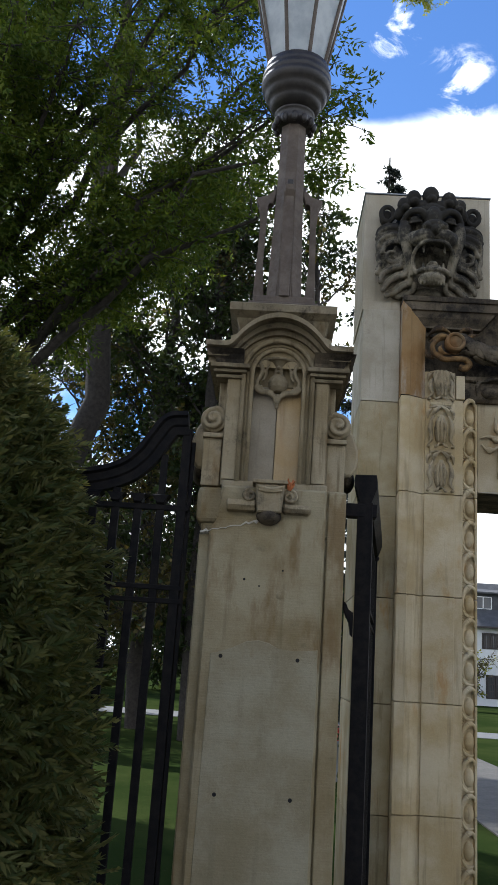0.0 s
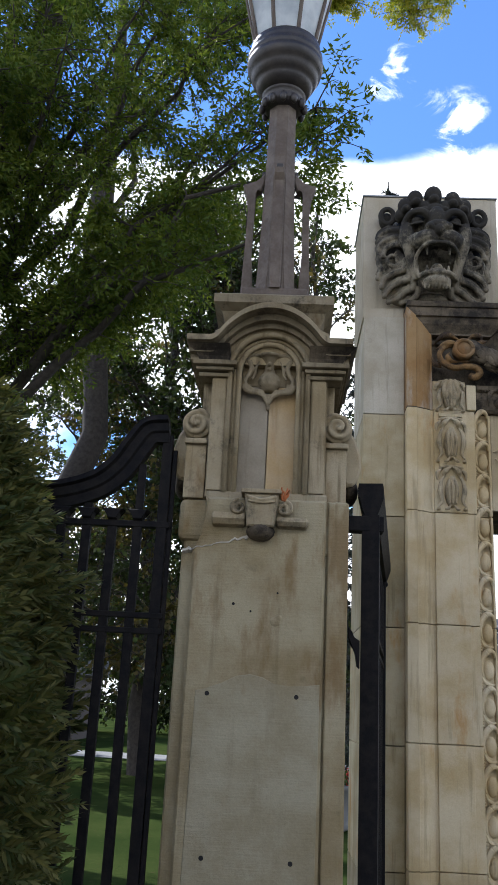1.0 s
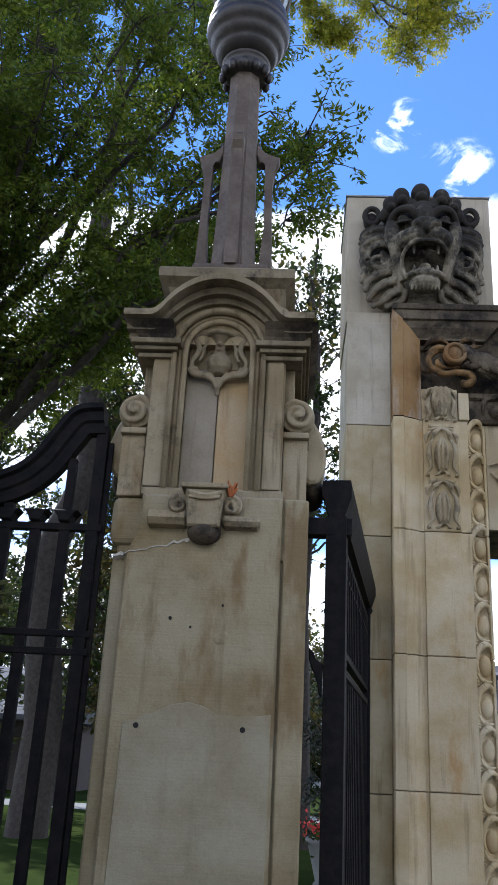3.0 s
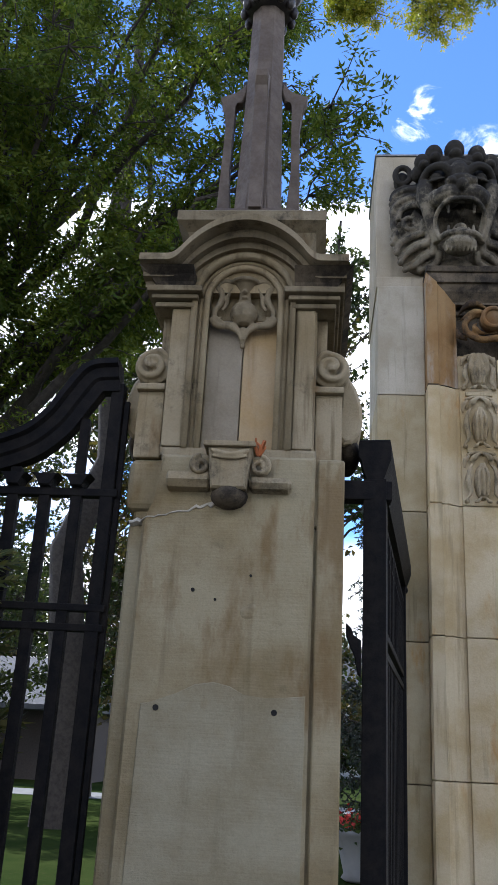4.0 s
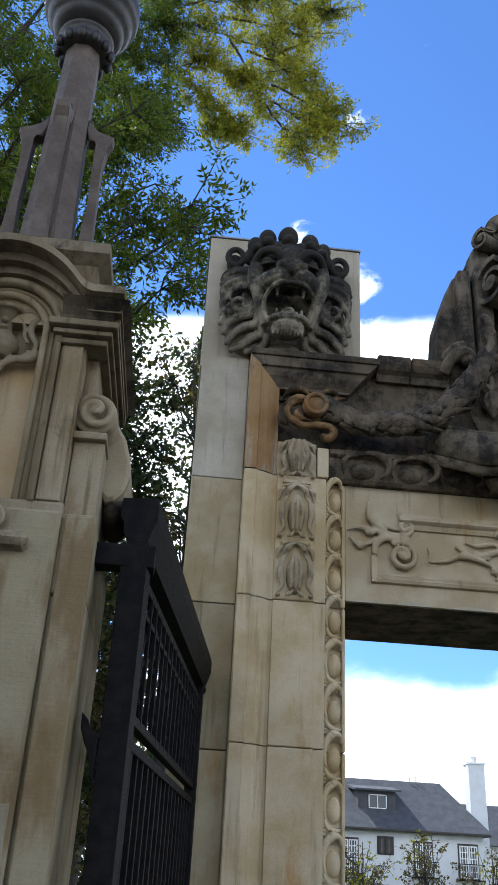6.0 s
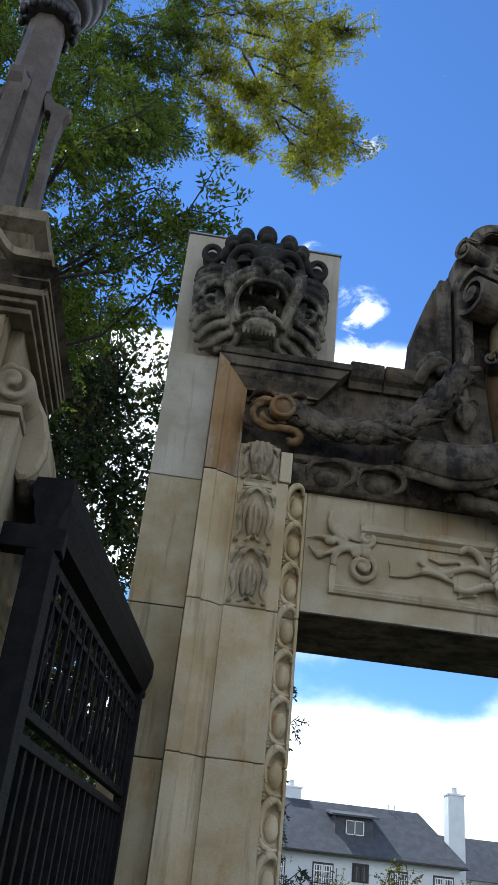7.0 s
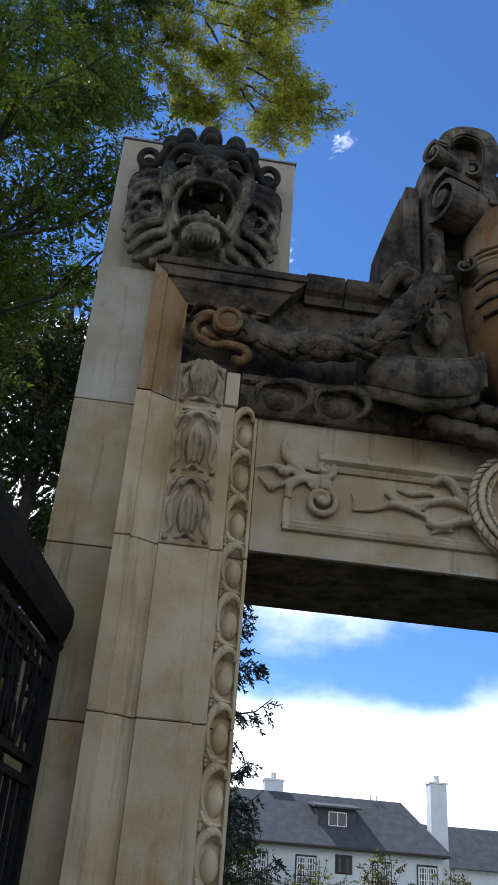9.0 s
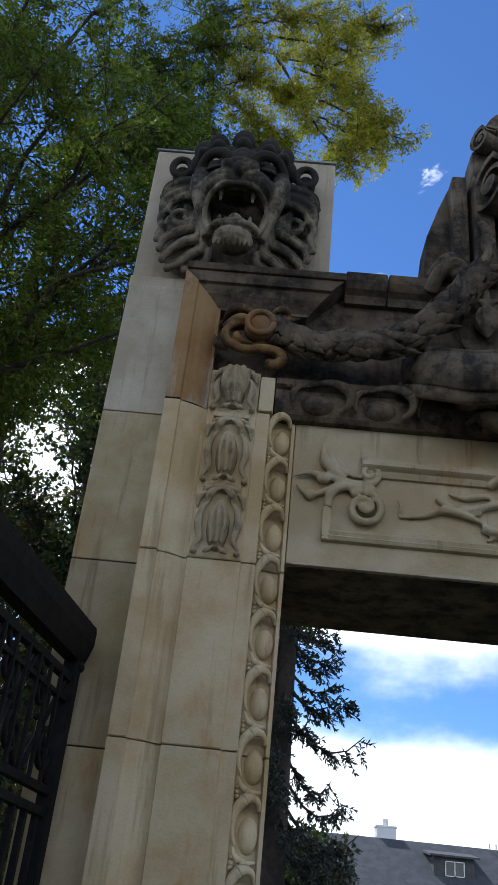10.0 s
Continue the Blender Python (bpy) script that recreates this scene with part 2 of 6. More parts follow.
def leaf_mat(name, a, b_, glow=0.45, spec=0.3):
    m, nt, b = material(name, 0.5)
    b.inputs["Specular IOR Level"].default_value = spec
    gi = nt.nodes.new("ShaderNodeNewGeometry")
    col = mix(nt, gi.outputs["Random Per Island"], a, b_)
    n = noise_node(nt, 0.55, 3, 0.6)
    col = mix(nt, ramp(nt, n.outputs[0], 0.35, 0.7, 0, 0.6), col, tuple(c * 0.6 for c in a))
    nt.links.new(col, b.inputs["Base Color"])
    tr = nt.nodes.new("ShaderNodeBsdfTranslucent")
    nt.links.new(mix(nt, 0.75, col, (1.0, 1.0, 0.35), "MULTIPLY"), tr.inputs[0])
    mx = nt.nodes.new("ShaderNodeMixShader")
    mx.inputs[0].default_value = glow
    nt.links.new(b.outputs[0], mx.inputs[1])
    nt.links.new(tr.outputs[0], mx.inputs[2])
    nt.links.new(mx.outputs[0], nt.nodes["Material Output"].inputs[0])
    return m


LEAF = leaf_mat("green_ash_leaves", (0.062, 0.108, 0.019), (0.165, 0.195, 0.03), 0.5, 0.15)
LEAF_Y = leaf_mat("yellowing_ash_leaves", (0.19, 0.24, 0.03), (0.46, 0.4, 0.055), 0.6, 0.15)
LEAF_D = leaf_mat("dark_green_leaves", (0.036, 0.06, 0.024), (0.08, 0.095, 0.036), 0.42, 0.15)
LEAF_O = leaf_mat("olive_brown_leaves", (0.075, 0.075, 0.025), (0.15, 0.11, 0.035), 0.45)
NEEDLE = leaf_mat("spruce_needles", (0.024, 0.036, 0.028), (0.06, 0.066, 0.05), 0.15)
CEDAR = leaf_mat("cedar_sprays", (0.06, 0.085, 0.03), (0.2, 0.18, 0.06), 0.35, 0.15)
CEDAR_IN = plain("cedar_inner_shaded_brown", (0.03, 0.024, 0.016), 1.0)
m, nt, b = material("lawn", 0.95)
GRASS = m
n1, n2 = noise_node(nt, 0.35, 5, 0.6), noise_node(nt, 9, 6, 0.7)
col = mix(nt, ramp(nt, n1.outputs[0], 0.35, 0.65), (0.022, 0.036, 0.01), (0.038, 0.052, 0.015))
col = mix(nt, ramp(nt, n2.outputs[0], 0.56, 0.7, 0, 0.7), col, (0.055, 0.05, 0.022))
nt.links.new(col, b.inputs["Base Color"])
b.inputs["Specular IOR Level"].default_value = 0.0
bump(nt, b, n2.outputs[0], 0.8, 0.03)


# ---- builders ----
def thing(name, at, label, category, group=""):
    e = new(name)
    e.location = at
    e.empty_display_size = 0.1
    return tagged(e, label, category, group)


def link(name, me, mat, parent=None, label=""):
    if mat is not None:
        me.materials.append(mat)
    ob = new(name, me)
    if parent is not None:
        ob.parent = parent
        up = Matrix.Identity(4)
        p = parent
        while p is not None:
            up = p.matrix_parent_inverse @ p.matrix_basis @ up
            p = p.parent
        ob.matrix_parent_inverse = up.inverted()
    return tagged(ob, label)


def part(name, bm, mat, parent=None, label="", smooth=False):
    bmesh.ops.recalc_face_normals(bm, faces=bm.faces)
    me = bpy.data.meshes.new(name)
    bm.to_mesh(me)
    bm.free()
    if smooth:
        me.polygons.foreach_set("use_smooth", [True] * len(me.polygons))
    return link(name, me, mat, parent, label)


def carve(name, bm, mat, parent=None, label="", voxel=0.01):
    ob = part(name, bm, mat, parent, label, True)
    md = ob.modifiers.new("fuse", "REMESH")
    md.mode, md.voxel_size, md.use_smooth_shade = "VOXEL", voxel, True
    sm = ob.modifiers.new("soften", "SMOOTH")
    sm.factor, sm.iterations = 0.4, 1
    return ob


def box(bm, x0, x1, y0, y1, z0, z1, bev=0.006, seg=2):
    r = bmesh.ops.create_cube(bm, size=1, matrix=Matrix.LocRotScale(((x0 + x1) / 2, (y0 + y1) / 2, (z0 + z1) / 2), None, (x1 - x0, y1 - y0, z1 - z0)))
    if bev:
        es = list({e for v in r["verts"] for e in v.link_edges})
        bmesh.ops.bevel(bm, geom=es, offset=bev, segments=seg, affect="EDGES", profile=0.6)
    return bm


def boxed(name, mat, parent, x0, x1, y0, y1, z0, z1, bev=0.006, label=""):
    return part(name, box(bmesh.new(), x0, x1, y0, y1, z0, z1, bev), mat, parent, label)


def prism(bm, pts, axis, a, b, bev=0.0):
    """A polygon swept along an axis. pts: (x, y) for z, (x, z) for y, (y, z) for x."""
    def at(p, q):
        return {"z": (p[0], p[1], q), "y": (p[0], q, p[1]), "x": (q, p[0], p[1])}[axis]
    lo = [bm.verts.new(at(p, a)) for p in pts]
    hi = [bm.verts.new(at(p, b)) for p in pts]
    n = len(pts)
    made = [bm.faces.new(lo), bm.faces.new(hi[::-1])]
    made += [bm.faces.new((lo[i], hi[i], hi[(i + 1) % n], lo[(i + 1) % n])) for i in range(n)]
    if bev:
        es = list({e for f in made[:2] for e in f.edges})
        bmesh.ops.bevel(bm, geom=es, offset=bev, segments=1, affect="EDGES")
    return bm


def ball(bm, c, r, rot=(0, 0, 0), seg=16):
    r = r if isinstance(r, (tuple, list)) else (r, r, r)
    m = Matrix.LocRotScale(c, Euler([radians(a) for a in rot]), r)
    rows_n = max(6, seg // 2)
    rings = [[bm.verts.new(m @ Vector((math.sin(math.pi * i / rows_n) * math.cos(2 * math.pi * k / seg), math.sin(math.pi * i / rows_n) * math.sin(2 * math.pi * k / seg), math.cos(math.pi * i / rows_n)))) for k in range(seg)] for i in range(1, rows_n)]
    n0, s0 = bm.verts.new(m @ Vector((0, 0, 1))), bm.verts.new(m @ Vector((0, 0, -1)))
    for k in range(seg):
        k2 = (k + 1) % seg
        bm.faces.new((n0, rings[0][k], rings[0][k2]))
        bm.faces.new((s0, rings[-1][k2], rings[-1][k]))
        for p, q in zip(rings, rings[1:]):
            bm.faces.new((p[k], q[k], q[k2], p[k2]))
    return bm


LEAF_MESH = {}


def blade(parent, mat, c, along, out, length, width, thick):
    """A carved leaf: a ridged, pointed blade lying along a surface, one object on a shared mesh."""
    if mat.name not in LEAF_MESH:
        me = bpy.data.meshes.new("carved_leaf")
        co = [(-0.5, 0, 0), (0.5, 0, 0.6), (-0.2, 0, 1.0), (0.15, 0, 1.1), (-0.25, 0.46, 0.1), (0.12, 0.5, 0.35), (-0.25, -0.46, 0.1), (0.12, -0.5, 0.35), (-0.05, 0.24, 0.8), (-0.05, -0.24, 0.8)]
        me.from_pydata(co, [], [(0, 2, 4), (2, 8, 4), (8, 5, 4), (2, 3, 8), (3, 5, 8), (3, 1, 5), (0, 6, 2), (2, 6, 9), (9, 6, 7), (2, 9, 3), (3, 9, 7), (3, 7, 1), (0, 4, 5, 1, 7, 6)])
        me.polygons.foreach_set("use_smooth", [True] * len(me.polygons))
        me.materials.append(mat)
        LEAF_MESH[mat.name] = me
    along, out = Vector(along).normalized(), Vector(out).normalized()
    side = out.cross(along).normalized()
    out = along.cross(side)
    m = Matrix((along * length, side * width, out * thick)).transposed().to_4x4()
    m.translation = Vector(c)
    ob = new("carved_leaf", LEAF_MESH[mat.name])
    ob.parent = parent
    up = Matrix.Identity(4)
    p = parent
    while p is not None:
        up = p.matrix_parent_inverse @ p.matrix_basis @ up
        p = p.parent
    ob.matrix_parent_inverse = up.inverted()
    ob.matrix_basis = m
    return ob


def smooth_path(pts, steps=6):
    """A rounded path through the points."""
    P = [Vector(p) for p in pts]
    P = [P[0] * 2 - P[1]] + P + [P[-1] * 2 - P[-2]]
    out = []
    for i in range(1, len(P) - 2):
        for k in range(steps):
            t = k / steps
            a, b, c, d = P[i - 1], P[i], P[i + 1], P[i + 2]
            out.append(0.5 * (2 * b + (c - a) * t + (2 * a - 5 * b + 4 * c - d) * t * t + (3 * b - a - 3 * c + d) * t ** 3))
    return out + [P[-2]]


def tube(bm, pts, r0, r1=None, sides=8, flat=1.0):
    """A tapering round rod along a path; flat squeezes it along y."""
    r1 = r0 if r1 is None else r1
    pts = [Vector(p) for p in pts]
    rings, n = [], len(pts)
    for i, p in enumerate(pts):
        d = (pts[min(i + 1, n - 1)] - pts[max(i - 1, 0)]).normalized()
        u = d.cross(Vector((0, 1, 0)))
        if u.length < 0.15:
            u = d.cross(Vector((1, 0, 0)))
        u.normalize()
        v = d.cross(u)
        r = r0 + (r1 - r0) * i / max(1, n - 1)
        ring = []
        for k in range(sides):
            a = 2 * math.pi * k / sides
            o = (u * math.cos(a) + v * math.sin(a)) * r
            o.y *= flat
            ring.append(bm.verts.new(p + o))
        rings.append(ring)
    for a, b in zip(rings, rings[1:]):
        for k in range(sides):
            bm.faces.new((a[k], a[(k + 1) % sides], b[(k + 1) % sides], b[k]))
    bm.faces.new(rings[0][::-1])
    bm.faces.new(rings[-1])
    return bm


def spiral(c, r0, r1, turns, start=0.0, hand=1, steps=22, y1=None):
    """A flat spiral in the xz plane, from the outside in."""
    out = []
    n = int(steps * turns) + 1
    for i in range(n):
        t = i / (n - 1)
        a = radians(start) + hand * t * turns * 2 * math.pi
        r = r0 + (r1 - r0) * t
        out.append((c[0] + r * math.cos(a), c[1] if y1 is None else c[1] + (y1 - c[1]) * t, c[2] + r * math.sin(a)))
    return out


def lathe(bm, prof, cx, cy, n=32, phase=0.0):
    """A turned form from (radius, z) pairs."""
    rings = [[bm.verts.new((cx + r * math.cos(phase + 2 * math.pi * k / n), cy + r * math.sin(phase + 2 * math.pi * k / n), z)) for k in range(n)] for r, z in prof]
    for a, b in zip(rings, rings[1:]):
        for k in range(n):
            bm.faces.new((a[k], a[(k + 1) % n], b[(k + 1) % n], b[k]))
    bm.faces.new(rings[0][::-1])
    bm.faces.new(rings[-1])
    return bm


def band(bm, inner, outer, yf, yb):
    """A raised or pierced band between two (x, z) paths, from depth yf to yb."""
    A = [bm.verts.new((x, yf, z)) for x, z in inner]
    B = [bm.verts.new((x, yf, z)) for x, z in outer]
    C = [bm.verts.new((x, yb, z)) for x, z in inner]
    D = [bm.verts.new((x, yb, z)) for x, z in outer]
    for i in range(len(A) - 1):
        bm.faces.new((A[i], B[i], B[i + 1], A[i + 1]))
        bm.faces.new((A[i], A[i + 1], C[i + 1], C[i]))
        bm.faces.new((B[i], D[i], D[i + 1], B[i + 1]))
        bm.faces.new((C[i], C[i + 1], D[i + 1], D[i]))
    for i in (0, -1):
        bm.faces.new((A[i], C[i], D[i], B[i]))
    return bm


def arch(cx, half, z0, spring, n=24, rise=None):
    """An arched path from foot to foot in (x, z)."""
    rise = half if rise is None else rise
    out = [(cx - half, z0)]
    out += [(cx - half * math.cos(math.pi * k / n), spring + rise * math.sin(math.pi * k / n)) for k in range(n + 1)]
    return out + [(cx + half, z0)]


def cross(a, b):
    b = np.broadcast_to(b, a.shape)
    return np.stack([a[..., 1] * b[..., 2] - a[..., 2] * b[..., 1], a[..., 2] * b[..., 0] - a[..., 0] * b[..., 2], a[..., 0] * b[..., 1] - a[..., 1] * b[..., 0]], -1)


def mesh_np(name, V, k):
    """A mesh of separate faces with k corners each; V is (faces, k, 3)."""
    V = np.asarray(V, dtype=np.float32).reshape(-1, k, 3)
    f = len(V)
    me = bpy.data.meshes.new(name)
    me.vertices.add(f * k)
    me.vertices.foreach_set("co", V.ravel())
    me.loops.add(f * k)
    me.loops.foreach_set("vertex_index", np.arange(f * k, dtype=np.int32))
    me.polygons.add(f)
    me.polygons.foreach_set("loop_start", np.arange(0, f * k, k, dtype=np.int32))
    me.update(calc_edges=True)
    return me


def leaf_rod(bm, pts, r, flat=1.0):
    """A rod that swells in the middle and runs out to points, like a carved leaf."""
    p = smooth_path(pts)
    h = len(p) // 2
    tube(bm, p[:h + 1], 0.005, r, 8, flat)
    tube(bm, p[h:], r, 0.006, 8, flat)


def tubes_np(name, paths, sides=6):
    """Many tapering rods in one mesh. paths: lists of (point, radius)."""
    vs, fs, base = [], [], 0
    for path in paths:
        P = np.array([p for p, _ in path], dtype=float)
        R = np.array([r for _, r in path], dtype=float)
        d = np.gradient(P, axis=0)
        d /= np.linalg.norm(d, axis=1)[:, None] + 1e-9
        ref = np.where(np.abs(d[:, 2:3]) > 0.9, [[1.0, 0, 0]], [[0, 0, 1.0]])
        u = cross(d, ref)
        u /= np.linalg.norm(u, axis=1)[:, None] + 1e-9
        v = cross(d, u)
        a = np.arange(sides) * 2 * np.pi / sides
        ring = P[:, None] + R[:, None, None] * (u[:, None] * np.cos(a)[None, :, None] + v[:, None] * np.sin(a)[None, :, None])
        vs.append(ring.reshape(-1, 3))
        n = len(P)
        i_, k_ = np.meshgrid(np.arange(n - 1), np.arange(sides), indexing="ij")
        k2 = (k_ + 1) % sides
        fs.append((base + np.stack([i_ * sides + k_, i_ * sides + k2, (i_ + 1) * sides + k2, (i_ + 1) * sides + k_], -1)).reshape(-1, 4))
        base += n * sides
    V, F = np.concatenate(vs).astype(np.float32), np.concatenate(fs).astype(np.int32)
    me = bpy.data.meshes.new(name)
    me.vertices.add(len(V))
    me.vertices.foreach_set("co", V.ravel())
    me.loops.add(F.size)
    me.loops.foreach_set("vertex_index", F.ravel())
    me.polygons.add(len(F))
    me.polygons.foreach_set("loop_start", np.arange(0, F.size, 4, dtype=np.int32))
    me.polygons.foreach_set("use_smooth", np.ones(len(F), dtype=bool))
    me.update(calc_edges=True)
    return me


# ---- ground ----
bm = bmesh.new()
vs = [bm.verts.new(p) for p in ((-400, -60, 0), (400, -60, 0), (400, 700, 0), (-400, 700, 0))]
bm.faces.new(vs)
tagged(part("ground", bm, GRASS), "green lawn with scattered fallen leaves", "ground", kind="structure")
tagged(boxed("road", ROAD, None, -60, 60, 30.2, 33.4, -0.2, 0.012, 0), "pale asphalt drive crossing the lawn", "road", kind="structure")
# paving out of view, added for neutral bounce from below
tagged(boxed("forecourt", PAVING, None, -14, 14, -14, 4.2, -0.2, 0.02, 0), "unseen paved forecourt, added to bounce light onto the stone", "pavement", kind="structure")
tagged(boxed("pavement", PAVING, None, 2.95, 5.2, 5.0, 26.0, -0.2, 0.02, 0), "pale paved path leading through the gateway", "pavement", kind="structure")

# ---- stone gate pier with its lamp ----
PX, PY, PW = 0.035, 4.852, 0.382
pier = thing("gate_pier", (PX, PY, 0), "weathered tan sandstone gate pier with carved arched niche and scroll brackets", "gate pier")
boxed("plinth", SAND, pier, PX - 0.46, PX + 0.46, PY - 0.46, PY + 0.46, 0.02, 0.32, 0.02)
bm = bmesh.new()
box(bm, PX - PW + 0.001, PX + PW - 0.002, 4.515, PY + PW, 0.32, 2.475, 0.02, 3)
part("shaft", bm, SAND, pier)
bm = bmesh.new()
prism(bm, [(-0.29, 0.32), (0.314, 0.32), (0.314, 2.722), (-0.238, 2.722), (-0.242, 2.54), (-0.262, 2.495), (-0.29, 2.472)], "y", 4.468, 4.52, 0.012)
part("front_panel", bm, SAND, pier)
bm = bmesh.new()
box(bm, 0.324, 0.418, 4.483, 4.53, 0.32, 2.72, 0.012, 3)
part("edge_strip", bm, SAND, pier, "tooled edge strip beside a dark groove")
bm = bmesh.new()
pts = [(-0.255, 0.36), (0.30, 0.36), (0.302, 1.905), (0.24, 1.898), (0.17, 1.893), (0.10, 1.898), (0.055, 1.925), (0.0, 1.936), (-0.06, 1.926), (-0.12, 1.895), (-0.2, 1.862), (-0.235, 1.858)]
prism(bm, pts, "y", 4.4635, 4.475, 0.003)
part("repair_patch", bm, SAND_PATCH, pier, "smooth greyish stone repair with a wavy upper edge")
bm = bmesh.new()
box(bm, -0.245, 0.412, 4.503, PY + PW, 2.476, 2.728, 0.012, 3)
box(bm, -0.374, -0.2, 4.535, PY + PW, 2.525, 2.728, 0.045, 4)
box(bm, -0.345, -0.2, 4.56, PY + PW, 2.476, 2.56, 0.03, 3)
part("shaft_head", bm, SAND, pier, "broken head of the shaft with one corner spalled off")
# the pale scar where the corner broke away
rng = random.Random(4)
bm = bmesh.new()
n = 26
rows = []
for i in range(n):
    t = i / (n - 1)
    x = -0.338 + 0.33 * t
    z = 2.476 + 0.03 * t + 0.075 * max(0, t - 0.25) ** 1.3 + rng.uniform(-0.006, 0.006)
    y = (4.49 if t < 0.16 else 4.466) + rng.uniform(-0.003, 0.003)
    h = (0.006 + 0.05 * max(0.0, t - 0.45) + (0.014 if t < 0.15 else 0)) * rng.uniform(0.5, 1.3)
    rows.append([bm.verts.new(p) for p in ((x, y + 0.02, z - h * 0.9), (x, y - 0.003, z - h * 0.4), (x, y - 0.001, z + h * 0.2), (x, y + 0.05, z + h * 0.6))])
for a, b_ in zip(rows, rows[1:]):
    for k in range(3):
        bm.faces.new((a[k], a[k + 1], b_[k + 1], b_[k]))
part("broken_scar", bm, FRESH, pier, "pale freshly broken stone scar")
# solid plugs, slightly proud; their near-black colour is the shade of a hole
for x, z, r in ((-0.183, 1.847, 0.011), (0.203, 1.849, 0.011), (-0.166, 1.197, 0.011), (0.2, 1.195, 0.011), (-0.09, 2.235, 0.007), (-0.012, 2.205, 0.005), (0.105, 2.29, 0.005)):
    bm = bmesh.new()
    bmesh.ops.create_cone(bm, cap_ends=True, segments=14, radius1=r, radius2=r * 0.9, depth=0.03, matrix=pose(x, 4.4755, z, 90))
    part("anchor_hole", bm, HOLE_SHADE, pier)
bm = bmesh.new()
ball(bm, (0.10, 4.474, 2.165), (0.03, 0.012, 0.026))
ball(bm, (0.115, 4.472, 2.18), (0.018, 0.01, 0.018))
carve("chipped_boss", bm, SAND, pier, "", 0.004)

# upper stage: body with arched niche
AX, AS = 0.022, 3.36
bm = bmesh.new()
box(bm, -0.30, 0.345, 4.575, PY + 0.29, 2.73, 3.44, 0.008)
part("upper_body", bm, SAND_UP, pier)
bm = bmesh.new()
inner = arch(AX, 0.132, 2.76, AS)
outer = [(-0.255, 2.728)]
for k in range(25):
    a = math.pi * k / 24
    cx, sz = -math.cos(a), math.sin(a)
    s = min(0.28 / max(abs(cx), 1e-6), 0.235 / max(sz, 1e-6))
    outer.append((0.025 + s * cx, AS + s * sz))
outer.append((0.305, 2.728))
band(bm, inner, outer, 4.503, 4.60)
part("niche_frame", bm, SAND_UP, pier)
for hw, wd, y in ((0.132, 0.02, 4.485), (0.16, 0.012, 4.494), (0.178, 0.022, 4.472)):
    bm = bmesh.new()
    band(bm, arch(AX, hw, 2.752, AS, 32), arch(AX, hw + wd, 2.752, AS, 32), y, 4.52)
    bmesh.ops.bevel(bm, geom=[e for e in bm.edges if e.calc_face_angle(0) > 0.9], offset=0.004, segments=2, affect="EDGES")
    part("archivolt", bm, SAND_UP, pier, "", True)
boxed("niche_slab", SAND_GREY, pier, -0.115, 0.022, 4.545, 4.57, 2.76, 3.30, 0.004, "grey stone slab set in the niche")
boxed("niche_slab", SAND_TAN, pier, 0.026, 0.155, 4.548, 4.57, 2.76, 3.30, 0.004, "warm tan stone slab set in the niche")
boxed("niche_slab", SAND_UP, pier, -0.115, 0.155, 4.552, 4.574, 3.302, 3.50, 0.004)
boxed("niche_sill", SAND_UP, pier, -0.245, 0.315, 4.485, 4.60, 2.70, 2.756, 0.012)
for x in (-0.215, 0.262):
    boxed("side_pilaster", SAND_UP, pier, x - 0.036, x + 0.036, 4.486, 4.53, 2.758, 3.318, 0.006)
# carved urn with scroll handles in the niche head
bm = bmesh.new()
y = 4.512
lathe(bm, [(0.006, 3.262), (0.03, 3.268), (0.05, 3.29), (0.056, 3.315), (0.048, 3.34), (0.028, 3.36), (0.022, 3.385), (0.026, 3.41), (0.04, 3.432), (0.052, 3.444), (0.048, 3.452)], 0.022, y + 0.01, 20)
tube(bm, [(0.022 + 0.05 * math.cos(a), y + 0.01 + 0.05 * math.sin(a), 3.447) for a in [2 * math.pi * k / 24 for k in range(25)]], 0.009, 0.009)
for dz in (3.372, 3.398):
    ball(bm, (0.022, y - 0.018, dz), (0.012, 0.012, 0.009))
for s in (-1, 1):
    def q(dx, dz, dy=0.0):
        return (0.022 + s * dx, y + dy, dz)
    tube(bm, smooth_path([q(0.045, 3.445), q(0.075, 3.452), q(0.1, 3.44), q(0.108, 3.418), q(0.095, 3.402), q(0.082, 3.412)]), 0.012, 0.008)
    tube(bm, smooth_path([q(0.1, 3.42), q(0.088, 3.385), q(0.098, 3.35), q(0.115, 3.32), q(0.108, 3.29), q(0.085, 3.29)]), 0.013, 0.009)
    tube(bm, smooth_path([q(0.05, 3.42), q(0.065, 3.39), q(0.07, 3.35), q(0.085, 3.325)]), 0.008, 0.007)
    tube(bm, smooth_path([q(0.128, 3.29), q(0.1, 3.262), q(0.055, 3.256), q(0.02, 3.235), q(0.004, 3.2)]), 0.017, 0.008)
    tube(bm, smooth_path([q(0.1, 3.285), q(0.075, 3.268), q(0.045, 3.266), q(0.02, 3.25)]), 0.011, 0.007)
tube(bm, [(0.022, y, 3.25), (0.022, y + 0.012, 3.17)], 0.015, 0.009)
carve("urn_relief", bm, SAND_TOP, pier, "dark carved urn with scrolled handles", 0.004)

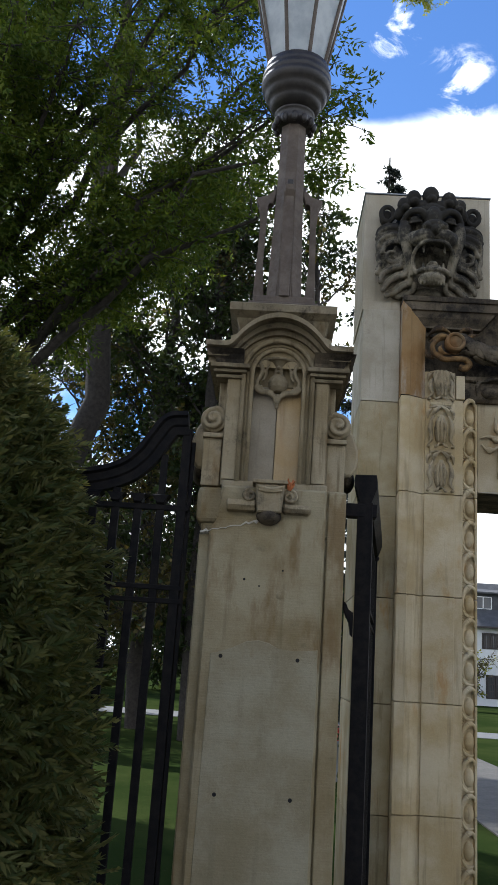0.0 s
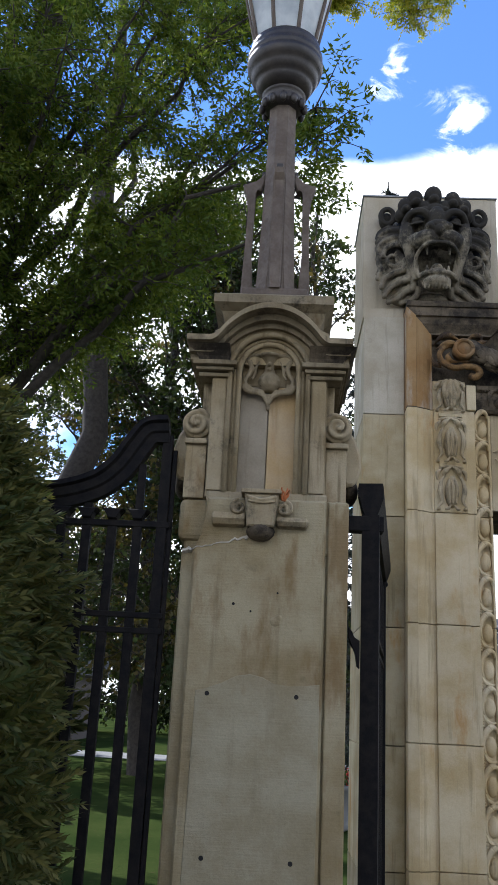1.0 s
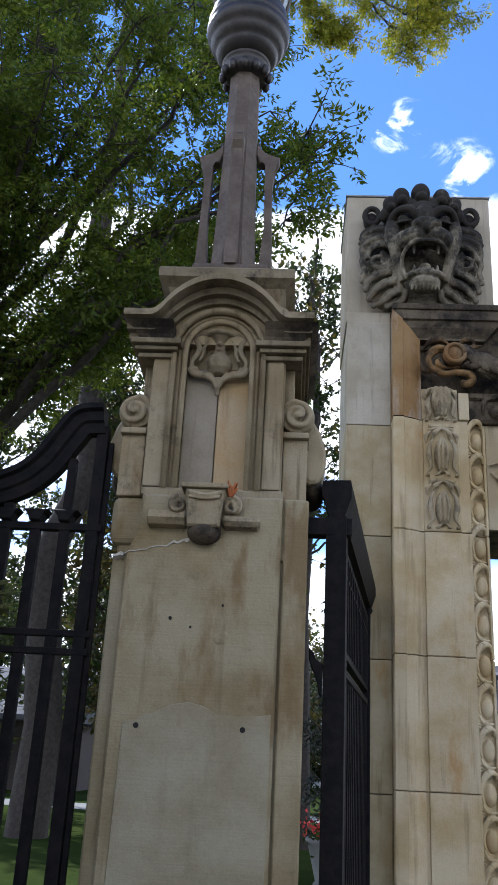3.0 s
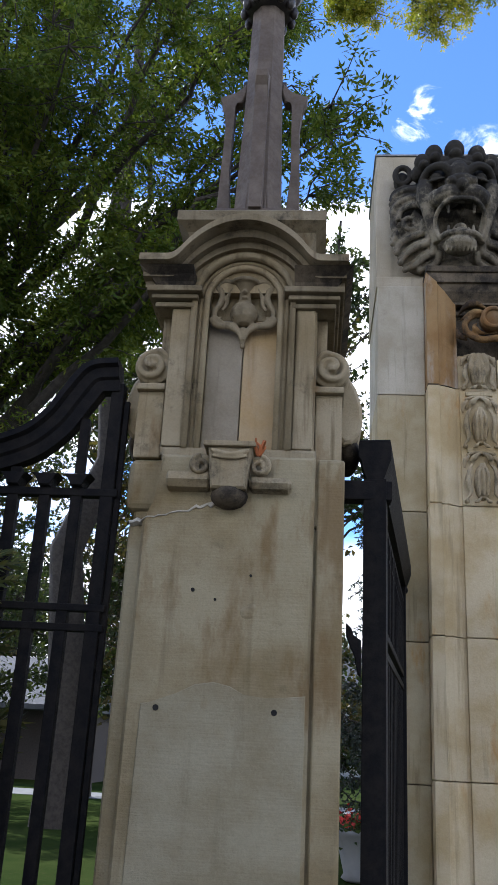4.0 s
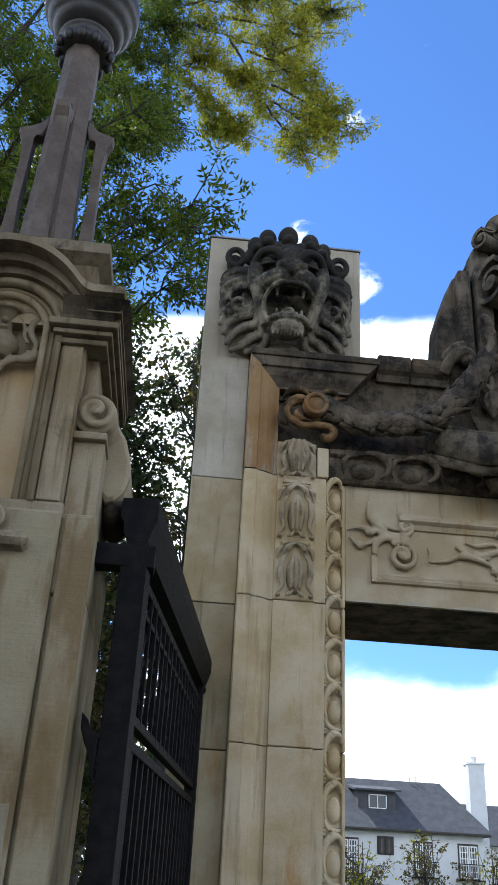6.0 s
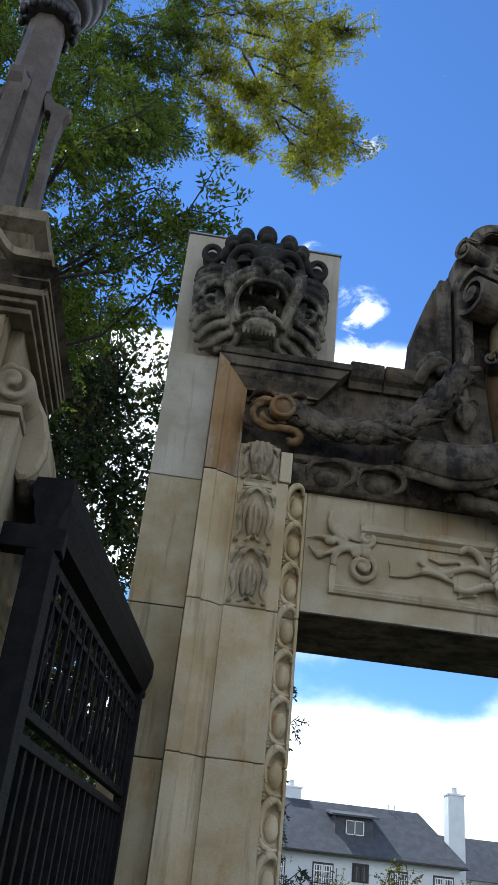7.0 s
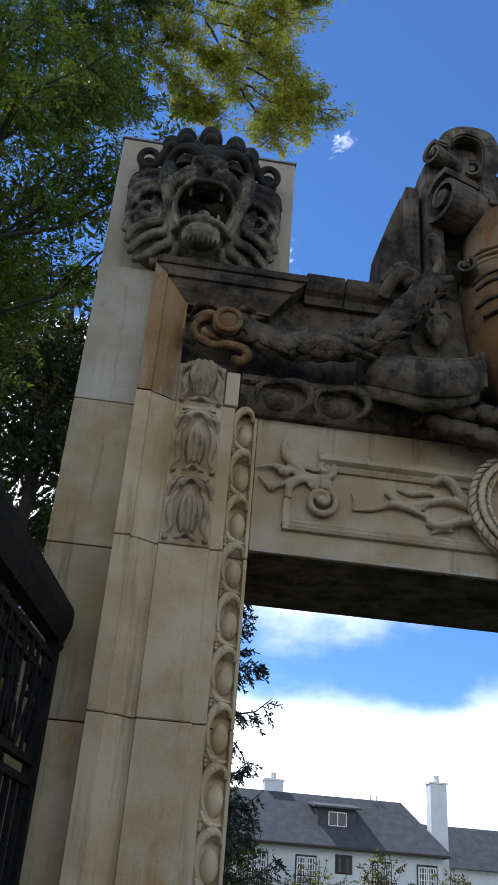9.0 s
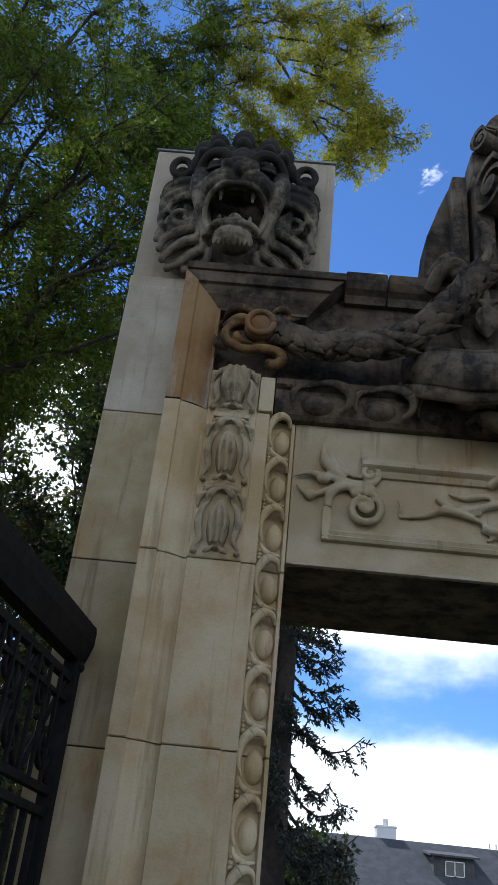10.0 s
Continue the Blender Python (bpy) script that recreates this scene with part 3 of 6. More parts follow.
# bracket with shelf below the niche
bm = bmesh.new()
prism(bm, [(-0.062, 2.725), (0.094, 2.725), (0.078, 2.575), (-0.046, 2.575)], "y", 4.385, 4.50, 0.008)
part("keystone_bracket", bm, SAND_UP, pier)
bm = bmesh.new()
box(bm, -0.078, 0.108, 4.372, 4.50, 2.725, 2.745, 0.006)
part("bracket_cap", bm, SAND_UP, pier)
bm = bmesh.new()
tube(bm, smooth_path([(-0.052, 4.378, 2.711), (0.016, 4.372, 2.695), (0.084, 4.378, 2.711)]), 0.008)
tube(bm, smooth_path([(-0.046, 4.38, 2.69), (0.016, 4.376, 2.681), (0.078, 4.38, 2.69)]), 0.006)
for s in (-1, 1):
    tube(bm, spiral((0.016 + s * 0.104, 4.42, 2.665), 0.036, 0.008, 1.4, 90, -s, 20), 0.011, 0.008, 8, 2.2)
carve("bracket_scroll", bm, SAND_UP, pier, "", 0.005)
bm = bmesh.new()
ball(bm, (0.016, 4.45, 2.562), (0.066, 0.075, 0.045))
# rounded bottom of the bracket, near-black
part("bracket_drop", bm, SOOT_AND_SHADE, pier, "", True)
bm = bmesh.new()
prism(bm, [(4.415, 2.64), (4.50, 2.645), (4.50, 2.575), (4.425, 2.587), (4.405, 2.61)], "x", -0.205, -0.055, 0.006)
part("bracket_shelf", bm, SAND_UP, pier)
bm = bmesh.new()
prism(bm, [(4.415, 2.625), (4.50, 2.64), (4.50, 2.575), (4.425, 2.587), (4.41, 2.605)], "x", 0.085, 0.232, 0.012)
part("bracket_shelf", bm, SAND_UP, pier, "stone shelf with one broken end")
bm = bmesh.new()
rl = random.Random(5)
for k in range(5):
    tube(bm, smooth_path([(0.115, 4.40, 2.70), (0.118 + rl.uniform(-0.012, 0.02), 4.385, 2.725), (0.125 + rl.uniform(-0.03, 0.02), 4.375 + rl.uniform(-0.02, 0.02), 2.745 + rl.uniform(-0.02, 0.01))]), 0.009, 0.003, 6, 0.5)
tagged(part("dry_leaf", bm, DRYLEAF, None, smooth=True), "dry orange leaf caught behind the stone bracket", "leaf")

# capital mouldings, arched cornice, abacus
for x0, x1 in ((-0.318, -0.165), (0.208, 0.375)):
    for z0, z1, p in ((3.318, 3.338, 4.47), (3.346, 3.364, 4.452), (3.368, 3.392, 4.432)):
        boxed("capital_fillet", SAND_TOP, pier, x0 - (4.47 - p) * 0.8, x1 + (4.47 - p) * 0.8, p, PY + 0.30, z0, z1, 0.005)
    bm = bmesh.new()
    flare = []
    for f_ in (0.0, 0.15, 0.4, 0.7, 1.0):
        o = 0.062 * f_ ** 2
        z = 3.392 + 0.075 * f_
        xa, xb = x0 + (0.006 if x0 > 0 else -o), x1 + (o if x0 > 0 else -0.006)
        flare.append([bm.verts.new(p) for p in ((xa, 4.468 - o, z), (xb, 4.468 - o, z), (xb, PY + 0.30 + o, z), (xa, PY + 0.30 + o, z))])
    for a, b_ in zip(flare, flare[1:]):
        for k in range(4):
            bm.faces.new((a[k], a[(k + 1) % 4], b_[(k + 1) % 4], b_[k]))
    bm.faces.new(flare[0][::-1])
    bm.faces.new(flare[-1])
    # near-black colour includes the shade under the overhanging cornice end
    part("capital_block", bm, SOOT_AND_SHADE, pier, "hollow moulding under the cornice end, dark with soot and painted shade")


def pediment_z(x):
    u = abs(x - 0.022) / 0.27
    arc = math.sqrt(max(0.0, 1.32 ** 2 - u * u)) - 0.86
    return 0.178 / 0.46 * max(arc, 0.0) if u < 0.9 else 0.178 / 0.46 * max(0.0, (math.sqrt(1.32 ** 2 - 0.81) - 0.86)) * max(0.0, 1 - (u - 0.9) / 0.22) ** 2


xs = [-0.39 + 0.82 * k / 60 for k in range(61)]
for nm, off, hgt, yf in (("cornice_bed", -0.012, 0.03, 4.478), ("cornice_cyma", 0.016, 0.034, 4.442), ("cornice_lip", 0.052, 0.028, 4.378)):
    bm = bmesh.new()
    sh = 1.0 - (0.06 - 0.03 * ("lip" in nm) - 0.015 * ("cyma" in nm))
    pts = [(0.022 + (x - 0.022) * sh, x) for x in xs]
    band(bm, [(x, 3.418 + pediment_z(q) + off) for x, q in pts], [(x, 3.418 + pediment_z(q) + off + hgt) for x, q in pts], yf, PY + 0.33)
    bmesh.ops.bevel(bm, geom=[e for e in bm.edges if e.calc_face_angle(0) > 0.9], offset=0.004, segments=2, affect="EDGES")
    part(nm, bm, SAND_TOP, pier, "", False)
bm = bmesh.new()
top = [(0.022 + (x - 0.022) * 0.9, 3.424 + pediment_z(x)) for x in xs]
low = [(p, 3.40) for p, _ in top]
band(bm, low, top, 4.506, PY + 0.30)
part("tympanum", bm, SAND_UP, pier)
bm = bmesh.new()
prof = [(0.235, 3.50), (0.236, 3.60), (0.243, 3.66), (0.262, 3.712), (0.292, 3.735), (0.302, 3.742), (0.302, 3.785), (0.296, 3.792)]
rings = []
for h, z in prof:
    rings.append([bm.verts.new((0.028 + sx * h, PY + 0.0 + sy * h * 1.1, z)) for sx, sy in ((-1, -1), (1, -1), (1, 1), (-1, 1))])
for a, b_ in zip(rings, rings[1:]):
    for k in range(4):
        bm.faces.new((a[k], a[(k + 1) % 4], b_[(k + 1) % 4], b_[k]))
bm.faces.new(rings[0][::-1])
bm.faces.new(rings[-1])
part("abacus", bm, SAND_TOP, pier)


def side_console(s):
    cx = 0.022 + s * 0.335
    inn, outx = 0.022 + s * 0.285, 0.022 + s * 0.384
    con = part("console_leg", box(bmesh.new(), min(inn, outx), max(inn, outx), 4.535, PY + 0.3, 2.728, 2.99, 0.006), SAND_UP, pier)
    boxed("console_shelf", SAND_UP, pier, cx - 0.055, cx + 0.055, 4.51, PY + 0.3, 2.99, 3.016, 0.006)
    bm = bmesh.new()
    c = (cx + s * 0.004, 4.535, 3.098)
    bmesh.ops.create_cone(bm, cap_ends=True, segments=28, radius1=0.072, radius2=0.072, depth=0.5, matrix=pose(c[0], 4.545 + 0.25, c[2], 90))
    tube(bm, spiral((c[0], 4.545, c[2]), 0.06, 0.012, 1.5, 90, -s, 24, 4.50), 0.015, 0.012)
    ball(bm, (c[0], 4.53, c[2]), (0.018, 0.022, 0.018))
    tube(bm, smooth_path([(c[0] - s * 0.05, 4.55, 3.14), (c[0] - s * 0.02, 4.54, 3.165), (c[0] + s * 0.015, 4.55, 3.16)]), 0.013, 0.01)
    carve("console_scroll", bm, SAND_UP, pier, "", 0.006)
    bm = bmesh.new()
    pts = [(0.36, 3.17), (0.40, 3.14), (0.44, 3.075), (0.462, 3.0), (0.466, 2.94), (0.452, 2.885), (0.425, 2.85), (0.395, 2.845), (0.375, 2.87), (0.36, 2.9)]
    prism(bm, [(0.022 + s * x, z) for x, z in pts], "y", 4.66, 5.04, 0.012)
    part("side_volute", bm, SAND_UP, pier)
    bm = bmesh.new()
    ball(bm, (0.022 + s * 0.415, PY, 2.855), (0.05, 0.17, 0.065))
    # near-black bottom of the side volute
    part("volute_drop", bm, SOOT_AND_SHADE, pier, "", True)


side_console(-1)
side_console(1)

# lamp standard on the pier
LX, LY = 0.022, PY
lamp = thing("gate_lamp", (LX, LY, 3.79), "brown painted cast-iron lamp with milky glass lantern on the pier", "lamp")
bm = bmesh.new()
for h, z0, z1 in ((0.205, 3.79, 3.86), (0.175, 3.86, 3.91)):
    box(bm, LX - h, LX + h, LY - h, LY + h, z0, z1, 0.012)
part("base", bm, BRONZE, lamp)
bm = bmesh.new()
prof = []
for z, r in ((3.90, 0.118), (4.1, 0.108), (4.4, 0.097), (4.75, 0.088), (5.10, 0.082), (5.2, 0.082)):
    prof.append((r, z))
lathe(bm, prof, LX, LY, 8, math.pi / 8)
bmesh.ops.bevel(bm, geom=[e for e in bm.edges if abs(e.verts[0].co.z - e.verts[1].co.z) > 0.05], offset=0.012, segments=2, affect="EDGES")
part("pole", bm, BRONZE, lamp)
for k in range(4):
    ca, sa = round(math.cos(k * math.pi / 2)), round(math.sin(k * math.pi / 2))
    bm = bmesh.new()
    prism(bm, [(0.118, 3.905), (0.19, 3.905), (0.178, 4.2), (0.172, 4.45), (0.178, 4.56), (0.20, 4.595), (0.205, 4.625), (0.13, 4.64), (0.088, 4.70), (0.08, 4.66), (0.10, 4.59), (0.128, 4.595), (0.138, 4.57), (0.14, 4.2)], "y", -0.03, 0.03, 0.006)
    bmesh.ops.transform(bm, matrix=pose(LX, LY, 0, 0, 0, 90 * k), verts=bm.verts)
    part("buttress", bm, BRONZE, lamp)
    bm = bmesh.new()
    box(bm, -0.018, 0.018, -0.02, 0.02, -0.018, 0.018, 0.005)
    bmesh.ops.transform(bm, matrix=pose(LX + ca * 0.085, LY + sa * 0.085, 4.70), verts=bm.verts)
    part("buttress_tip", bm, BRONZE_DK, lamp)
bm = bmesh.new()
lathe(bm, [(0.085, 5.13), (0.115, 5.15), (0.125, 5.175), (0.11, 5.2), (0.12, 5.225), (0.13, 5.235), (0.10, 5.25)], LX, LY, 32)
for k in range(12):
    a = 2 * math.pi * k / 12
    ball(bm, (LX + 0.122 * math.cos(a), LY + 0.122 * math.sin(a), 5.155), (0.022, 0.022, 0.035), (0, 0, 0), 8)
part("leaf_collar", bm, BRONZE_DK, lamp, "", True)
bm = bmesh.new()
lathe(bm, [(0.10, 5.24), (0.15, 5.27), (0.165, 5.30), (0.168, 5.318), (0.18, 5.325), (0.198, 5.36), (0.202, 5.385), (0.214, 5.392), (0.224, 5.43), (0.226, 5.455), (0.215, 5.462), (0.222, 5.475), (0.222, 5.505), (0.208, 5.512), (0.212, 5.53), (0.205, 5.575), (0.18, 5.58)], LX, LY, 48)
part("bowl", bm, BRONZE_DK, lamp, "ringed dark bowl under the lantern", True)
for k in range(8):
    a0, a1 = math.pi / 8 + k * math.pi / 4 - math.pi, math.pi / 8 + (k + 1) * math.pi / 4 - math.pi
    bm = bmesh.new()
    q = []
    for rr, z in ((0.178, 5.57), (0.335, 6.32)):
        for dr in (0.0, -0.008):
            for a in (a0, a1):
                q.append(bm.verts.new((LX + (rr + dr) * math.cos(a), LY + (rr + dr) * math.sin(a), z)))
    for f in ((0, 1, 5, 4), (2, 6, 7, 3), (0, 4, 6, 2), (1, 3, 7, 5), (0, 2, 3, 1), (4, 5, 7, 6)):
        bm.faces.new([q[i] for i in f])
    part("pane", bm, GLASS, lamp, "milky glass lantern pane")
    bm = bmesh.new()
    tube(bm, [(LX + 0.181 * math.cos(a0), LY + 0.181 * math.sin(a0), 5.56), (LX + 0.338 * math.cos(a0), LY + 0.338 * math.sin(a0), 6.33)], 0.012, 0.012, 6)
    part("glazing_rib", bm, BRONZE, lamp)
bm = bmesh.new()
lathe(bm, [(0.345, 6.31), (0.36, 6.33), (0.35, 6.36), (0.22, 6.48), (0.06, 6.56)], LX, LY, 8, math.pi / 8)
part("lantern_roof", bm, BRONZE_DK, lamp)

# ---- iron fence beside the pier ----
fence = thing("iron_fence", (-1.6, 4.62, 0), "black wrought-iron fence panel with a sweeping curved top rail", "fence")
FY = 4.62
sweep = smooth_path([(-0.40, FY, 3.10), (-0.50, FY, 3.085), (-0.565, FY, 3.0), (-0.64, FY, 2.885), (-0.75, FY, 2.80), (-0.95, FY, 2.745), (-1.3, FY, 2.72), (-3.4, FY, 2.72)], 8)


def rail_sweep(name, path, prof, mat, parent):
    """A moulded rail along a path in the xz plane; prof: (y, up) pairs."""
    bm = bmesh.new()
    rings = []
    for i, p in enumerate(path):
        d = (path[min(i + 1, len(path) - 1)] - path[max(i - 1, 0)]).normalized()
        up = Vector((d.z, 0, -d.x)) if d.x < 0 else Vector((-d.z, 0, d.x))
        up = up if up.z >= 0 or abs(d.z) > 0.9 else -up
        rings.append([bm.verts.new(p + Vector((0, a, 0)) + up * b) for a, b in prof])
    m_ = len(prof)
    for a, b in zip(rings, rings[1:]):
        for k in range(m_):
            bm.faces.new((a[k], a[(k + 1) % m_], b[(k + 1) % m_], b[k]))
    bm.faces.new(rings[0][::-1])
    bm.faces.new(rings[-1])
    return part(name, bm, mat, parent)


rail_sweep("top_rail", sweep, [(-0.055, 0.045), (-0.06, 0.02), (-0.04, 0.01), (-0.04, -0.03), (-0.028, -0.04), (-0.028, -0.085), (0.03, -0.085), (0.06, 0.02), (0.055, 0.045)], IRON, fence)
boxed("stile", IRON, fence, -0.425, -0.375, FY - 0.02, FY + 0.03, 0.05, 3.05, 0.004)
boxed("stile_edge", IRON, fence, -0.372, -0.352, FY - 0.005, FY + 0.015, 0.05, 2.98, 0.003)
for z, h in ((2.605, 0.03), (2.178, 0.026), (2.108, 0.026), (0.25, 0.04)):
    boxed("cross_rail", IRON, fence, -3.4, -0.36, FY - 0.022, FY + 0.022, z - h / 2, z + h / 2, 0.004)
for k in range(22):
    x = -0.515 - 0.122 * k
    boxed("bar", IRON, fence, x - 0.021, x + 0.021, FY - 0.018, FY + 0.018, 0.06, 2.66 if k < 2 else 2.70, 0.004)
    bm = bmesh.new()
    prism(bm, [(x - 0.052, 2.672), (x + 0.052, 2.672), (x + 0.03, 2.655), (x + 0.022, 2.625), (x - 0.022, 2.625), (x - 0.03, 2.655)], "y", FY - 0.04, FY + 0.04, 0.004)
    part("bar_cap", bm, IRON, fence)
    if k < 1:
        bm = bmesh.new()
        box(bm, x - 0.018, x + 0.018, FY - 0.015, FY + 0.015, 2.67, 2.9, 0.003)
        part("riser", bm, IRON, fence)
boxed("fence_post", IRON, fence, -3.46, -3.4, FY - 0.03, FY + 0.03, 0.0, 2.75, 0.005)

fence.location.x -= 0.06

# ---- open iron gate between pier and gateway ----
GA, GB = Vector((0.54, 4.70, 0)), Vector((0.838, 6.86, 0))
gdir = (GB - GA).normalized()
glen = (GB - GA).length
gang = math.degrees(math.atan2(gdir.y, gdir.x))
gate = thing("iron_gate", (GA.x, GA.y, 0), "open black wrought-iron gate leaf hung beside the stone pier", "gate")
GM = pose(GA.x, GA.y, 0, 0, 0, gang)


def gpart(name, bm, label="", smooth=False):
    bmesh.ops.transform(bm, matrix=GM, verts=bm.verts)
    return part(name, bm, IRON, gate, label, smooth)


def gbox(name, x0, x1, y0, y1, z0, z1, bev=0.004):
    return gpart(name, box(bmesh.new(), x0, x1, y0, y1, z0, z1, bev))


bm = bmesh.new()
prism(bm, [(-0.058, 2.865), (0.058, 2.865), (0.062, 2.84), (0.062, 2.795), (0.045, 2.785), (0.045, 2.74), (0.032, 2.73), (0.032, 2.705), (-0.032, 2.705), (-0.045, 2.74), (-0.062, 2.79), (-0.062, 2.84)], "x", -0.04, glen + 0.02, 0.004)
gpart("top_rail", bm)
gbox("hinge_stile", -0.04, 0.05, -0.042, 0.042, 0.05, 2.71)
gbox("meeting_stile", glen - 0.06, glen, -0.03, 0.03, 0.08, 2.71)
for z in (2.63, 2.195, 2.118, 0.3, 0.14):
    gbox("cross_rail", 0.0, glen, -0.018, 0.018, z - 0.016, z + 0.016)
for k in range(17):
    x = 0.05 + (glen - 0.1) * (k + 0.5) / 17
    gbox("bar", x - 0.013, x + 0.013, -0.012, 0.012, 0.14, 2.118, 0.003)
for k in range(6):
    x0 = 0.06 + (glen - 0.12) * k / 6
    w = (glen - 0.12) / 6
    bm = bmesh.new()
    cx, cz = x0 + w / 2, 2.41
    tube(bm, spiral((cx - w * 0.22, 0, cz + 0.09), 0.085, 0.02, 1.3, 270, 1, 18), 0.013, 0.009, 6)
    tube(bm, spiral((cx + w * 0.22, 0, cz - 0.09), 0.085, 0.02, 1.3, 90, 1, 18), 0.013, 0.009, 6)
    tube(bm, smooth_path([(x0 + 0.02, 0, 2.62), (cx, 0, cz), (x0 + w - 0.02, 0, 2.2)]), 0.011, 0.011, 6)
    tube(bm, smooth_path([(x0 + 0.02, 0, 2.2), (cx, 0, cz), (x0 + w - 0.02, 0, 2.62)]), 0.011, 0.011, 6)
    gpart("scroll_panel", bm, "", True)
for k in range(18):
    x = 0.05 + (glen - 0.1) * k / 17
    gbox("panel_bar", x - 0.009, x + 0.009, -0.02, -0.006, 2.2, 2.63, 0.002)
gbox("panel_rail", 0.0, glen, -0.016, 0.016, 2.53, 2.55)
bm = bmesh.new()
ball(bm, (glen - 0.01, 0, 2.69), (0.05, 0.045, 0.03))
gpart("rail_end_knob", bm, "", True)
bm = bmesh.new()
box(bm, 0.40, 0.60, 4.66, 4.74, 2.628, 2.702, 0.006)
part("hinge_arm", bm, IRON, gate)
bm = bmesh.new()
prism(bm, [(0.49, 2.07), (0.49, 1.99), (0.478, 2.0), (0.472, 2.06), (0.452, 2.09), (0.437, 2.13), (0.436, 2.175), (0.456, 2.155), (0.462, 2.128), (0.49, 2.115)], "y", 4.66, 4.70, 0.003)
part("latch_hook", bm, IRON, gate)

# ---- carved stone gateway ----
GX = 3.15
gateway = thing("stone_gateway", (GX, 7.4, 0), "carved sandstone gateway with pilasters, lintel, garlands and crest", "gateway")
Y0, Y1 = 6.85, 7.88
courses = [0.0, 0.82, 1.62, 2.43, 3.25, 4.06]
GAP = 0.0025
frame_prof = [(1.022, 6.85), (1.098, 6.85), (1.102, 6.868), (1.118, 6.872), (1.15, 6.882), (1.19, 6.908), (1.214, 6.925), (1.232, 6.925), (1.236, 6.905), (1.478, 6.905), (1.482, 6.918), (1.546, 6.918), (1.55, 6.975), (1.56, 6.99), (1.655, 7.02), (1.664, 6.99), (1.68, 6.995), (1.68, Y1), (1.022, Y1)]


for i in range(5):
    z0, z1 = courses[i] + GAP, courses[i + 1] - GAP
    for s in (1, -1):
        bm = bmesh.new()
        prism(bm, [(x if s > 0 else 2 * GX - x, y) for x, y in frame_prof], "z", z0, z1, 0.005)
        part("stone_block", bm, PORTAL, gateway)
        bm = bmesh.new()
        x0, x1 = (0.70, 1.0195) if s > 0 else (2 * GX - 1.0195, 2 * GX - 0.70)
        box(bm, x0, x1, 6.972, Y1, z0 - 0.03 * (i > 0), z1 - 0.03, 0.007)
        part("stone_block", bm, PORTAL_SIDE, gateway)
bm = bmesh.new()
box(bm, 0.70, 1.0195, 6.972, Y1, courses[5] - 0.028, 4.862, 0.007)
part("stone_block", bm, PORTAL_PALE, gateway, "rain-washed pale block")
bm = bmesh.new()
box(bm, 2 * GX - 1.0195, 2 * GX - 0.70, 6.972, Y1, courses[5] - 0.028, 4.862, 0.007)
part("stone_block", bm, PORTAL_SIDE, gateway)

# mitred frame moulding round the garland field
mould = [(0.0, 7.2), (0.0, 6.85), (0.072, 6.85), (0.078, 6.868), (0.095, 6.874), (0.128, 6.884), (0.165, 6.908), (0.19, 6.926), (0.206, 6.926), (0.206, 7.0)]
ZT = 4.90
XR = 1.88
bm = bmesh.new()
A = [bm.verts.new((1.022 + d, y, 4.064)) for d, y in mould]
B = [bm.verts.new((1.022 + d, y, ZT - d)) for d, y in mould]
for i in range(len(mould) - 1):
    bm.faces.new((A[i], A[i + 1], B[i + 1], B[i]))
part("corner_moulding", bm, ORANGE, gateway, "rust-orange stained moulded corner stone")
bm = bmesh.new()
B = [bm.verts.new((1.022 + d, y, ZT - d)) for d, y in mould]
C = [bm.verts.new((XR - d * 0.9, y, ZT - d)) for d, y in mould]
D = [bm.verts.new((XR - d * 0.9, 7.2, ZT - d)) for d, y in mould]
for i in range(len(mould) - 1):
    bm.faces.new((B[i], B[i + 1], C[i + 1], C[i]))
    if abs(mould[i][1] - 7.2) > 0.001:
        bm.faces.new((C[i], C[i + 1], D[i + 1], D[i]))
part("head_moulding", bm, SOOT_AND_SHADE, gateway)
boxed("cornice_slab", SOOT_AND_SHADE, gateway, 1.024, XR + 0.012, 6.835, 7.2, ZT + 0.001, ZT + 0.05, 0.01)
boxed("garland_field", SOOT_AND_SHADE, gateway, 1.2, 2 * GX - 1.2, 7.0, Y1, 4.268, 4.9, 0.004)
boxed("inner_fillet", SOOT_AND_SHADE, gateway, 1.225, 1.60, 6.965, 7.02, 4.632, 4.66, 0.006)
boxed("corner_fillet", PORTAL, gateway, 1.485, 1.56, 6.905, 7.02, 4.064, 4.27, 0.008)
boxed("pilaster_head", PORTAL, gateway, 1.2295, 1.482, 6.922, 7.01, 4.064, 4.30, 0.006)
for x0, x1 in ((XR + 0.014, 2.125), (2.13, 2.40), (2.405, 3.9), (3.905, 2 * GX - 1.022)):
    bm = bmesh.new()
    prism(bm, [(6.90, 5.02), (Y1, 5.05), (Y1, 4.85), (6.965, 4.85), (6.955, 4.90), (6.925, 4.925), (6.905, 4.965)], "x", x0, x1, 0.007)
    part("coping_stone", bm, SOOT_AND_SHADE, gateway, "black-crusted coping stone")
boxed("core", SOOT_AND_SHADE, gateway, 1.03, 2 * GX - 1.03, 7.05, Y1 - 0.01, 4.3, 4.86, 0.0)

